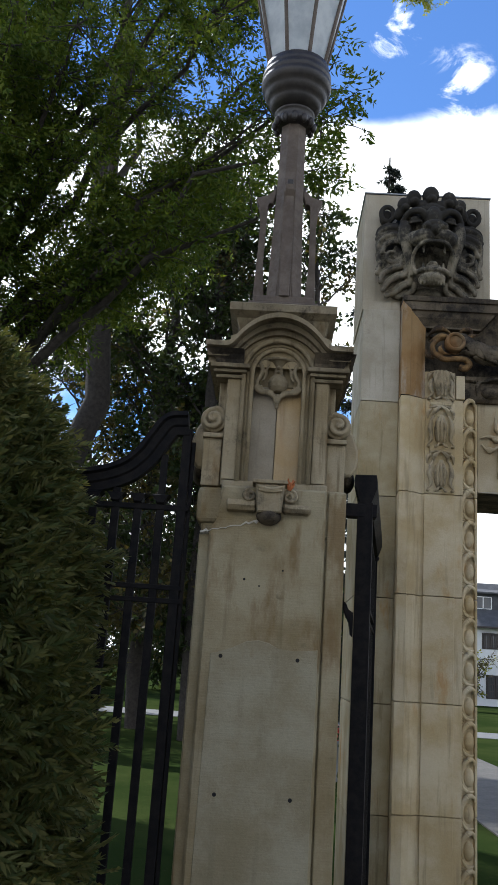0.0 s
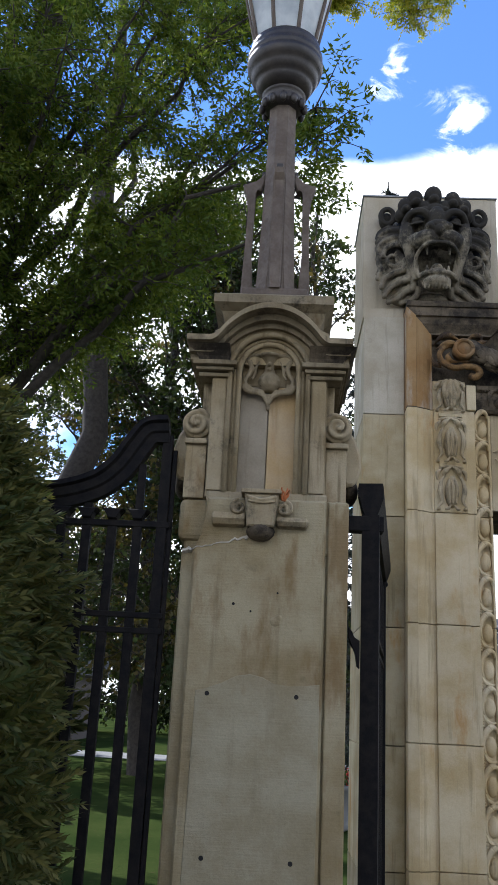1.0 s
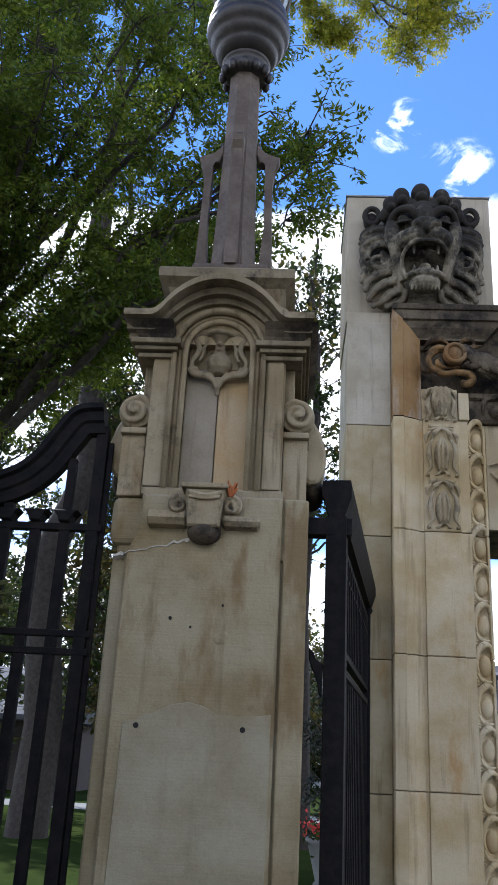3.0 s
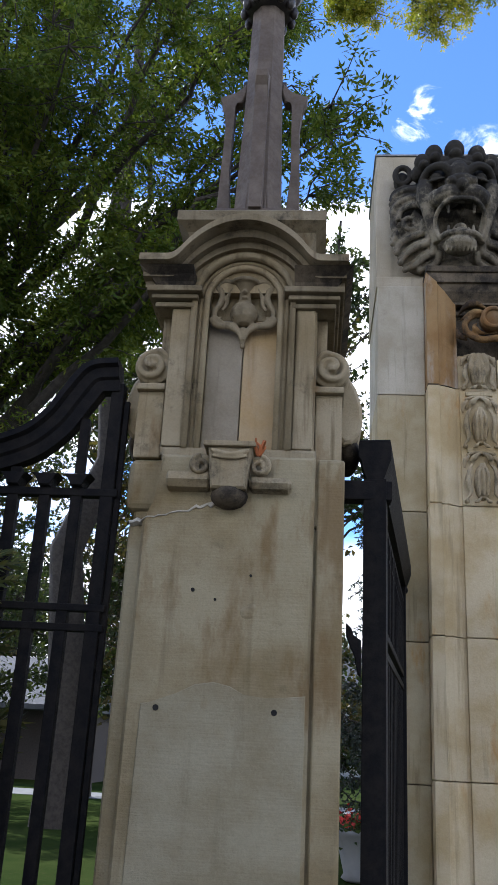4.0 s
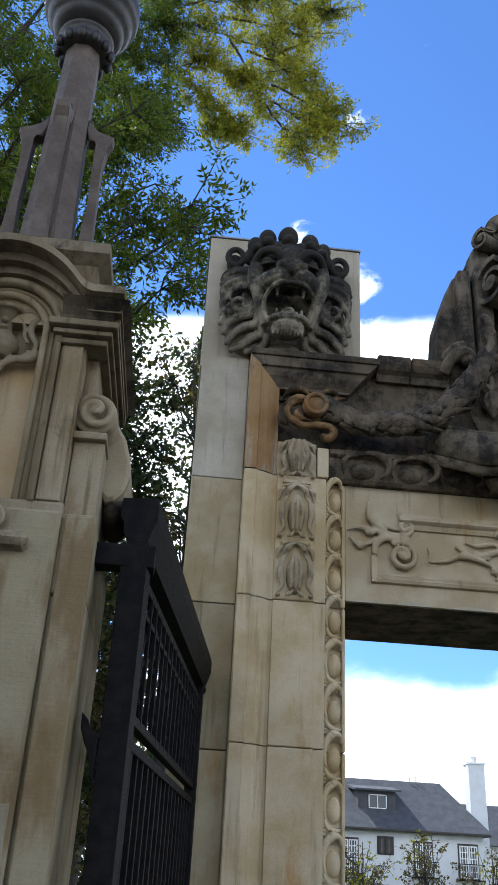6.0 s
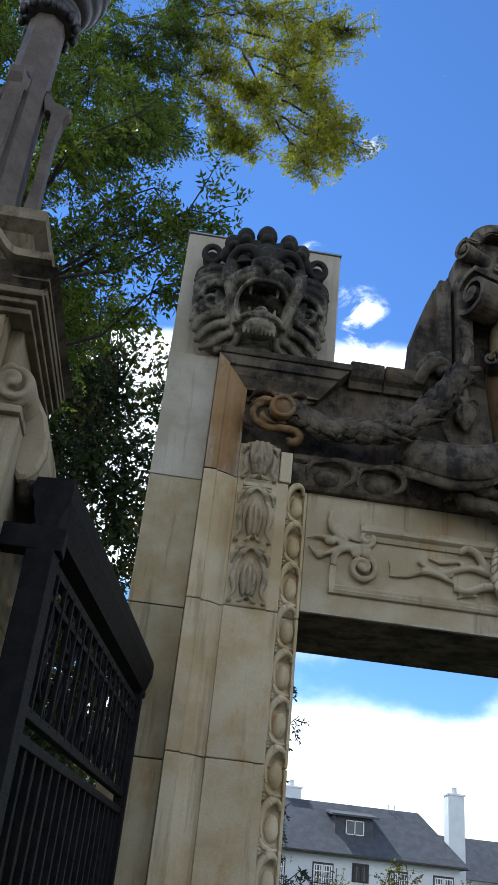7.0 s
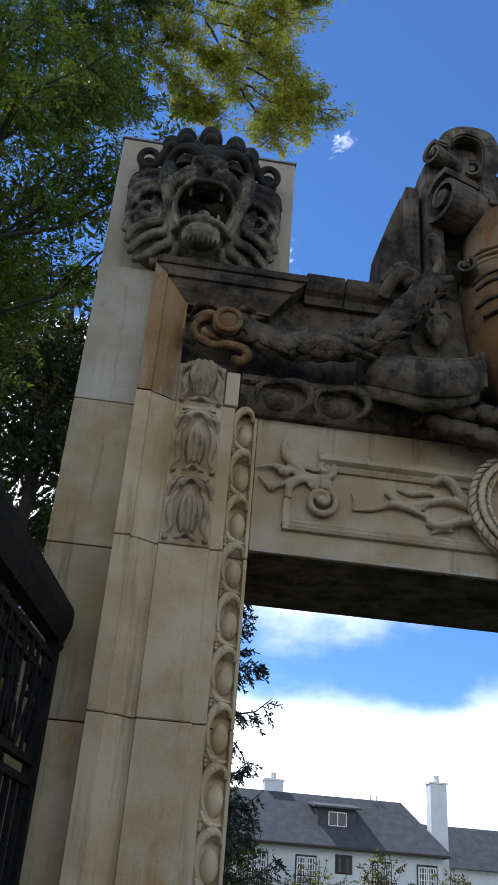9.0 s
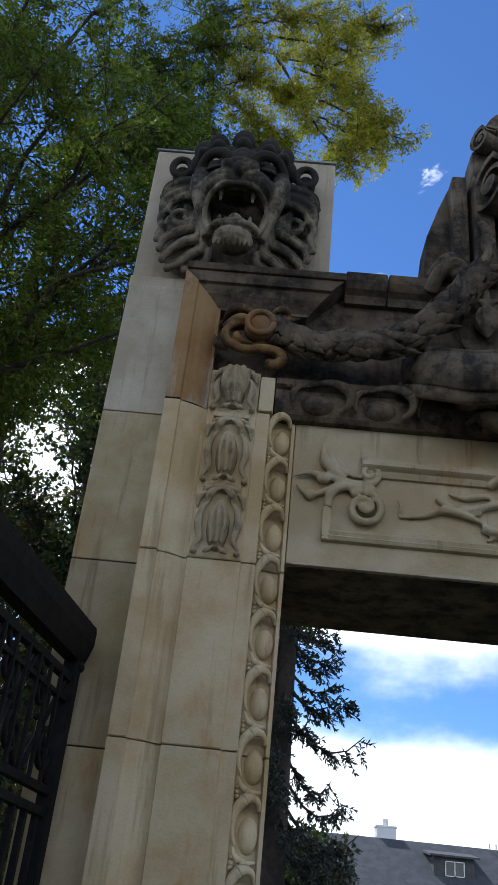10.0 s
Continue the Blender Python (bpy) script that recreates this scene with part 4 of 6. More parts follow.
# lintel with its sunk panel
bm = bmesh.new()
box(bm, 1.683, 2 * GX - 1.683, 7.0, Y1, 3.302, 4.062, 0.006)
part("lintel", bm, LINTEL, gateway)
# thin dark slab puts the shade under the lintel into colour
boxed("soffit", SOOT_AND_SHADE, gateway, 1.69, 2 * GX - 1.69, 7.03, Y1 - 0.02, 3.296, 3.3015, 0.0, "lintel underside with its shade painted dark")
for x0, x1, h in ((1.70, 1.98, 0.02), (2.0, 2.22, 0.034), (2.3, 2.62, 0.022), (2.7, 2.98, 0.026)):
    bm = bmesh.new()
    rc = random.Random(int(x0 * 100))
    k_ = 9
    lo_ = [(x0 + (x1 - x0) * i / k_, 3.3015) for i in range(k_ + 1)]
    hi_ = [(x, 3.303 + h * math.sin(math.pi * i / k_) * rc.uniform(0.3, 1.0)) for i, (x, _) in enumerate(lo_)]
    band(bm, lo_, hi_, 6.9975, 7.01)
    part("edge_chip", bm, PORTAL_PALE, gateway, "pale chipped lower edge")
bm = bmesh.new()
prism(bm, [(7.0, 3.90), (6.982, 3.895), (6.972, 3.875), (6.955, 3.86), (6.95, 3.84), (6.958, 3.832), (6.975, 3.82), (6.985, 3.79), (7.01, 3.785)], "x", 2.02, 2 * GX - 2.02, 0.004)
part("panel_moulding", bm, LINTEL, gateway)
bm = bmesh.new()
prism(bm, [(7.0, 3.425), (6.978, 3.432), (6.97, 3.45), (6.98, 3.458), (6.975, 3.475), (6.99, 3.49), (7.01, 3.492)], "x", 1.842, 2 * GX - 1.842, 0.004)
part("panel_moulding", bm, LINTEL, gateway)
bm = bmesh.new()
prism(bm, [(1.842, 7.0), (1.842, 6.975), (1.862, 6.968), (1.88, 6.98), (1.885, 7.0)], "z", 3.43, 3.60, 0.003)
part("panel_moulding", bm, LINTEL, gateway)
bm = bmesh.new()
y = 6.985
tube(bm, spiral((2.035, y, 3.605), 0.098, 0.024, 1.6, 130, -1, 28, 6.945), 0.022, 0.015)
ball(bm, (2.035, 6.965, 3.605), (0.028, 0.025, 0.028))
tube(bm, spiral((2.06, y, 3.80), 0.055, 0.015, 1.3, 250, 1, 20, 6.965), 0.018, 0.012)
tube(bm, smooth_path([(1.865, y, 3.60), (1.87, y, 3.66), (1.92, y - 0.01, 3.71), (2.0, y, 3.72), (2.09, y, 3.71)]), 0.022, 0.02)
tube(bm, smooth_path([(1.71, y, 3.71), (1.75, y - 0.01, 3.665), (1.80, y - 0.015, 3.66), (1.86, y, 3.70), (1.95, y, 3.745), (2.08, y, 3.73)]), 0.01, 0.016)
leaf_rod(bm, [(1.69, y, 3.755), (1.76, y - 0.01, 3.775), (1.83, y - 0.01, 3.765), (1.93, y, 3.755), (2.05, y, 3.755)], 0.02)
leaf_rod(bm, [(1.83, y, 3.96), (1.835, y, 3.88), (1.87, y - 0.01, 3.81), (1.95, y, 3.765)], 0.034)
ball(bm, (1.835, y - 0.012, 3.745), (0.032, 0.026, 0.024))
ball(bm, (1.775, y - 0.005, 3.66), (0.03, 0.022, 0.03))
leaf_rod(bm, [(1.875, y, 3.90), (1.90, y, 3.84), (1.95, y, 3.80), (2.04, y, 3.775)], 0.02)
carve("panel_scroll", bm, LINTEL, gateway, "carved leafy scroll at the panel's end", 0.008)
bm = bmesh.new()
y = 6.988
for pts, r0, r1 in (
    ([(2.20, y, 3.585), (2.32, y, 3.60), (2.42, y, 3.64), (2.55, y - 0.01, 3.61), (2.66, y, 3.56)], 0.010, 0.024),
    ([(2.38, y, 3.70), (2.44, y, 3.67), (2.5, y, 3.645), (2.6, y, 3.67), (2.72, y - 0.01, 3.70), (2.9, y, 3.66)], 0.012, 0.026),
    ([(2.44, y, 3.735), (2.52, y, 3.715), (2.62, y, 3.735), (2.68, y, 3.72)], 0.010, 0.02),
    ([(2.20, y, 3.68), (2.215, y, 3.64), (2.205, y, 3.60)], 0.004, 0.008),
    ([(2.6, y, 3.56), (2.68, y - 0.02, 3.545), (2.78, y - 0.03, 3.585), (2.92, y - 0.02, 3.60)], 0.02, 0.03),
    ([(2.64, y, 3.79), (2.68, y - 0.03, 3.815), (2.74, y - 0.03, 3.79), (2.8, y - 0.02, 3.72), (2.92, y - 0.02, 3.70)], 0.022, 0.026),
    ([(2.62, y, 3.50), (2.68, y, 3.53), (2.74, y - 0.02, 3.52)], 0.02, 0.01),
):
    if r1 > 0.023 and pts[-1][0] > 2.85:
        tube(bm, smooth_path(pts), r0, r1, 8, 1.3)
    else:
        leaf_rod(bm, pts, max(r0, r1) * 0.95, 1.3)
ball(bm, (2.55, y, 3.655), (0.06, 0.018, 0.02), (0, 20, 0))
carve("ribbon_relief", bm, LINTEL, gateway, "carved fluttering ribbon", 0.008)
bm = bmesh.new()
WX, WZ = 3.13, 3.69
ringp = [(WX + 0.26 * math.cos(a), 6.945, WZ + 0.26 * math.sin(a)) for a in [2 * math.pi * k / 48 for k in range(49)]]
tube(bm, ringp, 0.055, 0.055, 12)
wreath_ob = part("wreath", bm, LINTEL, gateway, "carved laurel wreath", True)
for k in range(40):
    a = 2 * math.pi * k / 40
    ax = Vector((math.cos(a), 0, math.sin(a)))
    tg = Vector((-math.sin(a), 0, math.cos(a)))
    for s in (-50, 0, 50):
        out = ax * math.sin(radians(s)) + Vector((0, -1, 0)) * math.cos(radians(s))
        blade(wreath_ob, LINTEL, Vector((WX, 6.945, WZ)) + ax * 0.26 + out * 0.048, tg + ax * s * 0.006, out, 0.1, 0.05, 0.02)
bm = bmesh.new()
ball(bm, (WX, 7.0, WZ), (0.2, 0.03, 0.2))
part("wreath_boss", bm, LINTEL, gateway, "", True)

# egg-and-dart: upright runs on the jambs, level run over the lintel
egg = bmesh.new()
ball(egg, (0.016, 0.022, -0.016), (0.044, 0.048, 0.072), (0, 0, 0), 14)
crescent = smooth_path([(0.05, -0.005, 0.075), (0.03, -0.03, 0.108), (-0.012, -0.042, 0.114), (-0.048, -0.038, 0.08), (-0.064, -0.03, 0.03), (-0.06, -0.024, -0.02), (-0.045, -0.018, -0.06)])
mid = len(crescent) * 2 // 5
tube(egg, crescent[:mid + 1], 0.009, 0.023, 8)
tube(egg, crescent[mid:], 0.023, 0.006, 8)
leaf_rod(egg, [(-0.052, -0.012, -0.062), (-0.036, -0.022, -0.1), (0.0, -0.026, -0.118), (0.045, -0.012, -0.112)], 0.015)
for dz in (-0.10, -0.12, -0.138):
    ball(egg, (-0.05, -0.004, dz), (0.012, 0.016, 0.011), (0, 0, 0), 8)
bmesh.ops.recalc_face_normals(egg, faces=egg.faces)
egg_me = bpy.data.meshes.new("egg_moulding")
egg.to_mesh(egg_me)
egg.free()
egg_me.polygons.foreach_set("use_smooth", [True] * len(egg_me.polygons))
egg_me.materials.append(PORTAL)
UP = Matrix.Translation(gateway.location).inverted()


def place_egg(m, mat=None):
    me = egg_me
    ob = new("egg_moulding", me)
    ob.parent = gateway
    ob.matrix_parent_inverse = UP
    ob.matrix_basis = m
    return ob


for k in range(16):
    z = 3.955 - 0.258 * k
    place_egg(pose(1.606, 6.99, z, 0, 0, 16))
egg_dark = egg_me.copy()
egg_dark.materials[0] = SOOT_AND_SHADE
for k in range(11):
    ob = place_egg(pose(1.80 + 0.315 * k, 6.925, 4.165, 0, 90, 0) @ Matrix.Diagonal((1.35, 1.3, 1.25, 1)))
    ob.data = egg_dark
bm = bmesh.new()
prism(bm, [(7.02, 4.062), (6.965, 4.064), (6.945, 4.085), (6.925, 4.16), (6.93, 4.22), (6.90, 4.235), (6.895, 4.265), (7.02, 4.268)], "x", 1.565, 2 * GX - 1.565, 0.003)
part("egg_course", bm, SOOT_AND_SHADE, gateway)


# hanging husks on the pilaster
def husk(z1, z0, w, mat, bud):
    cx, y = 1.358, 6.905
    h = z1 - z0
    bm = bmesh.new()
    ball(bm, (cx, y - 0.006, z0 + h * 0.42), (w * 0.25, 0.058, h * 0.36), (0, 0, 0), 14)
    for a in (-0.13, 0.0, 0.13):
        leaf_rod(bm, [(cx + a * w * 0.4, y - 0.04, z0 + h * 0.78), (cx + a * w * 1.1, y - 0.066, z0 + h * 0.5), (cx + a * w * 0.9, y - 0.05, z0 + h * 0.14)], 0.011)
    for s in (-1, 1):
        def q(a, b, d=0.0):
            return (cx + s * a * w, y + d, z0 + b * h)
        leaf_rod(bm, [q(0.03, 0.98, -0.03), q(0.17, 0.92, -0.045), q(0.27, 0.84, -0.03), q(0.24, 0.76, -0.02)], 0.022)
        leaf_rod(bm, [q(0.2, 0.84, -0.01), q(0.37, 0.66, -0.03), q(0.42, 0.42, -0.035), q(0.36, 0.2, -0.035), q(0.5, 0.06, -0.03)], 0.021)
        leaf_rod(bm, [q(0.3, 0.96, 0.0), q(0.47, 0.86, -0.015), q(0.5, 0.7, -0.01)], 0.018)
        leaf_rod(bm, [q(0.06, 0.12, -0.03), q(0.16, 0.03, -0.045), q(0.26, 0.02, -0.03)], 0.014)
        ball(bm, q(0.46, 0.04, -0.015), (0.017, 0.02, 0.013))
    tube(bm, smooth_path([(cx - w * 0.42, y, z1 - h * 0.02), (cx - w * 0.2, y - 0.02, z1), (cx + w * 0.2, y - 0.02, z1), (cx + w * 0.42, y, z1 - h * 0.02)]), 0.011, 0.011, 8)
    if bud:
        ball(bm, (cx, y - 0.01, z0 + h * 0.66), (w * 0.28, 0.06, h * 0.36))
        for s in (-1, 0, 1):
            tube(bm, smooth_path([(cx + s * 0.03, y - 0.04, z1), (cx + s * 0.055, y - 0.06, z0 + h * 0.6), (cx + s * 0.03, y - 0.03, z0 + h * 0.3)]), 0.018, 0.016, 8)
    return carve("husk", bm, HUSK, gateway, "carved hanging bellflower husk", 0.0042)


husk(4.29, 4.04, 0.215, PORTAL, True)
husk(3.985, 3.63, 0.215, PORTAL, False)
husk(3.60, 3.262, 0.215, PORTAL, False)
for z in (4.012, 3.615):
    boxed("husk_collar", PORTAL, gateway, 1.27, 1.446, 6.885, 6.92, z - 0.014, z + 0.012, 0.005)

# rosette with leaf scroll and swag
bm = bmesh.new()
R = (1.456, 6.82, 4.53)
bmesh.ops.create_cone(bm, cap_ends=True, segments=28, radius1=0.085, radius2=0.078, depth=0.07, matrix=pose(R[0], R[1] + 0.01, R[2], 90))
tube(bm, [(R[0] + 0.068 * math.cos(a), R[1] - 0.028, R[2] + 0.068 * math.sin(a)) for a in [2 * math.pi * k / 28 for k in range(29)]], 0.016, 0.016)
ball(bm, (R[0], R[1] - 0.012, R[2]), (0.04, 0.02, 0.04))
part("rosette", bm, SHIELD, gateway, "rust-stained round rosette", True)
bm = bmesh.new()
y = 6.885
tube(bm, smooth_path([(1.40, y, 4.60), (1.32, y - 0.02, 4.565), (1.275, y - 0.03, 4.50), (1.30, y - 0.04, 4.425), (1.38, y - 0.045, 4.385), (1.47, y - 0.05, 4.395), (1.55, y - 0.035, 4.395), (1.585, y - 0.03, 4.355), (1.55, y - 0.02, 4.32), (1.51, y, 4.34)]), 0.02, 0.03)
for pts, r in (([(1.24, y + 0.05, 4.60), (1.29, y - 0.02, 4.65), (1.36, y - 0.03, 4.665), (1.44, y, 4.63)], 0.03),
               ([(1.25, y, 4.55), (1.31, y - 0.03, 4.585), (1.38, y - 0.03, 4.60), (1.45, y, 4.585)], 0.026),
               ([(1.36, y, 4.53), (1.335, y - 0.04, 4.48), (1.36, y - 0.05, 4.44), (1.43, y - 0.02, 4.44)], 0.024),
               ([(1.30, y, 4.40), (1.24, y - 0.02, 4.42), (1.22, y - 0.01, 4.49)], 0.022),
               ([(1.48, y, 4.61), (1.53, y - 0.03, 4.66), (1.59, y - 0.04, 4.655), (1.60, y - 0.02, 4.61)], 0.026),
               ([(1.51, y, 4.60), (1.58, y - 0.035, 4.60), (1.66, y - 0.02, 4.63)], 0.024),
               ([(1.52, y, 4.545), (1.58, y - 0.035, 4.545), (1.65, y - 0.02, 4.56)], 0.024),
               ([(1.50, y, 4.49), (1.55, y - 0.03, 4.47), (1.62, y, 4.46)], 0.022),
               ([(1.42, y, 4.46), (1.47, y - 0.03, 4.445), (1.53, y, 4.455)], 0.018)):
    leaf_rod(bm, pts, r)
carve("leaf_scroll", bm, RUSTY, gateway, "rust-stained curling acanthus scroll", 0.007)
rl = random.Random(11)
swag = smooth_path([(1.53, 6.87, 4.555), (1.61, 6.85, 4.49), (1.74, 6.83, 4.435), (1.92, 6.79, 4.42), (2.10, 6.77, 4.435), (2.28, 6.75, 4.535), (2.42, 6.74, 4.69), (2.52, 6.74, 4.83), (2.60, 6.76, 4.96)], 8)
bm = bmesh.new()
n = len(swag)
tube(bm, swag, 0.045, 0.042, 10)
swag_ob = part("swag", bm, SOOT_AND_SHADE, gateway, "carved laurel-leaf swag, black with soot", True)
for i in range(1, n - 1, 2):
    t = i / n
    fat = 0.046 + 0.016 * math.sin(math.pi * t)
    d = (swag[i + 1] - swag[i - 1]).normalized()
    up = Vector((-d.z, 0, d.x))
    for k in range(4):
        a = radians(-90 + 60 * k + (30 if i % 4 == 1 else 0)) + rl.uniform(-0.15, 0.15)
        out = up * math.sin(a) + Vector((0, -1, 0)) * math.cos(a)
        twist = d + up * rl.uniform(-0.55, 0.55)
        blade(swag_ob, SOOT_AND_SHADE, swag[i] + out * fat * 0.8, twist, out + d * -0.3, 0.2 * rl.uniform(0.8, 1.25), 0.085, 0.036)

# lion block and head
blk = thing("lion_block", (1.25, 7.45, 4.864), "pale square sandstone block with a lead-capped top edge", "stone block")
bm = bmesh.new()
box(bm, 0.69, 1.806, 7.04, 7.86, 4.951, 6.012, 0.012)
box(bm, 0.69, 1.02, 7.0, 7.86, 4.864, 4.951, 0.006)
part("block", bm, BLOCK, blk)
boxed("lead_cap", plain("dull_lead", (0.3, 0.31, 0.32), 0.5, 0.4), blk, 0.68, 1.812, 7.03, 7.87, 6.013, 6.026, 0.003)

LC = 1.252


def lp(x, p, z):
    return (LC + x, 7.04 - p, z)


bm = bmesh.new()
ball(bm, lp(0, 0.0, 5.50), (0.36, 0.13, 0.42))
ball(bm, lp(0, 0.0, 5.37), (0.44, 0.096, 0.39))
for s in (-1, 1):
    ball(bm, lp(s * 0.22, 0.0, 5.17), (0.2, 0.105, 0.19), (0, s * -25, 0))
    ball(bm, lp(s * 0.15, 0.15, 5.665), (0.1, 0.11, 0.08))
ball(bm, lp(0, 0.13, 5.66), (0.21, 0.15, 0.2))
# crown of drop-shaped curls
for x, z, r in ((-0.16, 5.868, 0.066), (-0.012, 5.9, 0.074), (0.145, 5.862, 0.066), (-0.09, 5.785, 0.056), (0.078, 5.79, 0.056), (-0.245, 5.80, 0.058), (0.24, 5.80, 0.058)):
    ball(bm, lp(x, 0.2, z), (r, r * 1.1, r * 1.15))
    ball(bm, lp(x * 0.97, 0.22, z - r * 0.75), (r * 0.7, r, r * 0.6))
for s in (-1, 1):
    def l(x, p, z):
        return lp(s * x, p, z)
    # cupped ear
    tube(bm, [l(0.375 + 0.055 * math.cos(a), 0.11, 5.755 + 0.07 * math.sin(a)) for a in [2 * math.pi * k / 18 for k in range(19)]], 0.023, 0.023)
    ball(bm, l(0.375, 0.03, 5.755), (0.062, 0.06, 0.076))
    ball(bm, l(0.27, 0.15, 5.74), (0.05, 0.07, 0.06))
    # heavy brow with a tucked eye
    tube(bm, smooth_path([l(0.05, 0.30, 5.635), l(0.12, 0.315, 5.685), l(0.205, 0.275, 5.685), l(0.258, 0.21, 5.62)]), 0.036, 0.026)
    ball(bm, l(0.155, 0.265, 5.625), (0.042, 0.034, 0.03))
    tube(bm, smooth_path([l(0.10, 0.285, 5.608), l(0.155, 0.29, 5.592), l(0.215, 0.25, 5.60)]), 0.011, 0.009)
    # muzzle pad and lip
    ball(bm, l(0.088, 0.31, 5.43), (0.108, 0.105, 0.078), (0, s * 12, 0))
    ball(bm, l(0.15, 0.25, 5.44), (0.075, 0.1, 0.075))
    tube(bm, smooth_path([l(0.0, 0.385, 5.372), l(0.07, 0.385, 5.36), l(0.132, 0.35, 5.335), l(0.168, 0.30, 5.28), l(0.168, 0.265, 5.21), l(0.145, 0.265, 5.135)]), 0.017, 0.015)
    # cheek sweeping down past the mouth
    tube(bm, smooth_path([l(0.225, 0.2, 5.60), l(0.235, 0.225, 5.52), l(0.222, 0.23, 5.42), l(0.195, 0.22, 5.31), l(0.165, 0.21, 5.2), l(0.15, 0.2, 5.13)]), 0.062, 0.032)
    ball(bm, l(0.225, 0.2, 5.50), (0.07, 0.07, 0.1))
    # fangs
    tube(bm, [l(0.09, 0.335, 5.375), l(0.088, 0.335, 5.28)], 0.021, 0.008)
    tube(bm, [l(0.082, 0.30, 5.13), l(0.085, 0.30, 5.21)], 0.019, 0.008)
    # nostril wing
    ball(bm, l(0.072, 0.385, 5.505), (0.04, 0.045, 0.034))
    # mane locks, each a ridge with a finer strand beside it
    for pts, r0, r1 in (
        ([(0.27, 0.16, 5.60), (0.36, 0.13, 5.61), (0.43, 0.11, 5.58), (0.455, 0.09, 5.52)], 0.027, 0.018),
        ([(0.26, 0.16, 5.53), (0.34, 0.14, 5.535), (0.42, 0.12, 5.50), (0.45, 0.10, 5.42), (0.43, 0.1, 5.38)], 0.027, 0.018),
        ([(0.25, 0.17, 5.46), (0.32, 0.15, 5.465), (0.385, 0.13, 5.44), (0.41, 0.12, 5.38)], 0.027, 0.018),
        ([(0.42, 0.1, 5.40), (0.445, 0.1, 5.33), (0.425, 0.11, 5.26), (0.45, 0.09, 5.19)], 0.026, 0.016),
        ([(0.225, 0.17, 5.34), (0.24, 0.15, 5.25), (0.31, 0.13, 5.225), (0.39, 0.11, 5.18), (0.42, 0.1, 5.11)], 0.03, 0.018),
        ([(0.195, 0.17, 5.25), (0.205, 0.15, 5.165), (0.28, 0.13, 5.14), (0.35, 0.11, 5.09), (0.395, 0.1, 5.03)], 0.03, 0.018),
        ([(0.165, 0.16, 5.17), (0.17, 0.14, 5.09), (0.23, 0.12, 5.06), (0.29, 0.1, 5.01), (0.36, 0.08, 4.985)], 0.03, 0.018),
        ([(0.13, 0.14, 5.1), (0.14, 0.12, 5.03), (0.2, 0.1, 4.99), (0.26, 0.08, 4.98)], 0.028, 0.018),
    ):
        tube(bm, smooth_path([l(*p) for p in pts]), r0, r1, 8)
        tube(bm, smooth_path([l(p[0] + 0.012, p[1] - 0.012, p[2] + 0.036) for p in pts]), r0 * 0.62, r1 * 0.6, 8)
        ball(bm, l(*pts[-1]), r1 * 1.35, (0, 0, 0), 8)
    tube(bm, spiral(lp(s * 0.325, 0.125, 5.345), 0.078, 0.022, 1.4, 100 if s > 0 else 80, s, 22), 0.024, 0.015)
# nose
ball(bm, lp(0, 0.27, 5.63), (0.078, 0.1, 0.12))
ball(bm, lp(0, 0.365, 5.53), (0.095, 0.06, 0.045))
ball(bm, lp(0, 0.385, 5.48), (0.045, 0.05, 0.045))
ball(bm, lp(0, 0.2, 5.74), (0.1, 0.09, 0.08))
# teeth, tongue, lower lip and tufted chin
for k in range(6):
    ball(bm, lp(-0.055 + 0.022 * k, 0.355, 5.362), (0.011, 0.013, 0.02), (0, 0, 0), 8)
for k in range(5):
    ball(bm, lp(-0.048 + 0.024 * k, 0.312, 5.165), (0.012, 0.013, 0.02), (0, 0, 0), 8)
ball(bm, lp(0.0, 0.235, 5.205), (0.052, 0.09, 0.034))
tube(bm, smooth_path([lp(-0.14, 0.25, 5.13), lp(-0.08, 0.31, 5.14), lp(0.08, 0.31, 5.14), lp(0.14, 0.25, 5.13)]), 0.022, 0.022)
ball(bm, lp(0, 0.235, 5.085), (0.115, 0.105, 0.058))
for k in range(8):
    tube(bm, smooth_path([lp(-0.09 + 0.026 * k, 0.325 - abs(k - 3.5) * 0.012, 5.1), lp(-0.095 + 0.027 * k, 0.315 - abs(k - 3.5) * 0.012, 5.05), lp(-0.1 + 0.0285 * k, 0.27, 5.02)]), 0.014, 0.008, 6)
ball(bm, lp(0, 0.05, 5.02), (0.14, 0.08, 0.06))
lion = carve("lion_head_carving", bm, LION, None, "", 0.0065)
tagged(lion, "soot-blackened carved stone lion head with open roaring mouth", "sculpture")

# crest over the lintel
crest = thing("crest", (GX, 7.3, 5.02), "soot-dark carved stone crest with shield, scrolls and straps", "crest")
bm = bmesh.new()
half = [(2.335, 4.98), (2.34, 5.2), (2.36, 5.43), (2.43, 5.65), (2.49, 5.82), (2.545, 5.825), (2.6, 5.95), (2.67, 6.12), (2.82, 6.16)]
prism(bm, half + [(2 * GX - x, z) for x, z in half[::-1]], "y", 6.99, 7.22, 0.012)
part("back_slab", bm, CREST, crest)
bm = bmesh.new()
box(bm, 2.485, 2.575, 6.86, 7.02, 4.98, 5.8, 0.02)
box(bm, 2.60, 2.72, 6.83, 7.02, 4.98, 6.0, 0.03)
part("side_rib", bm, CREST, crest)


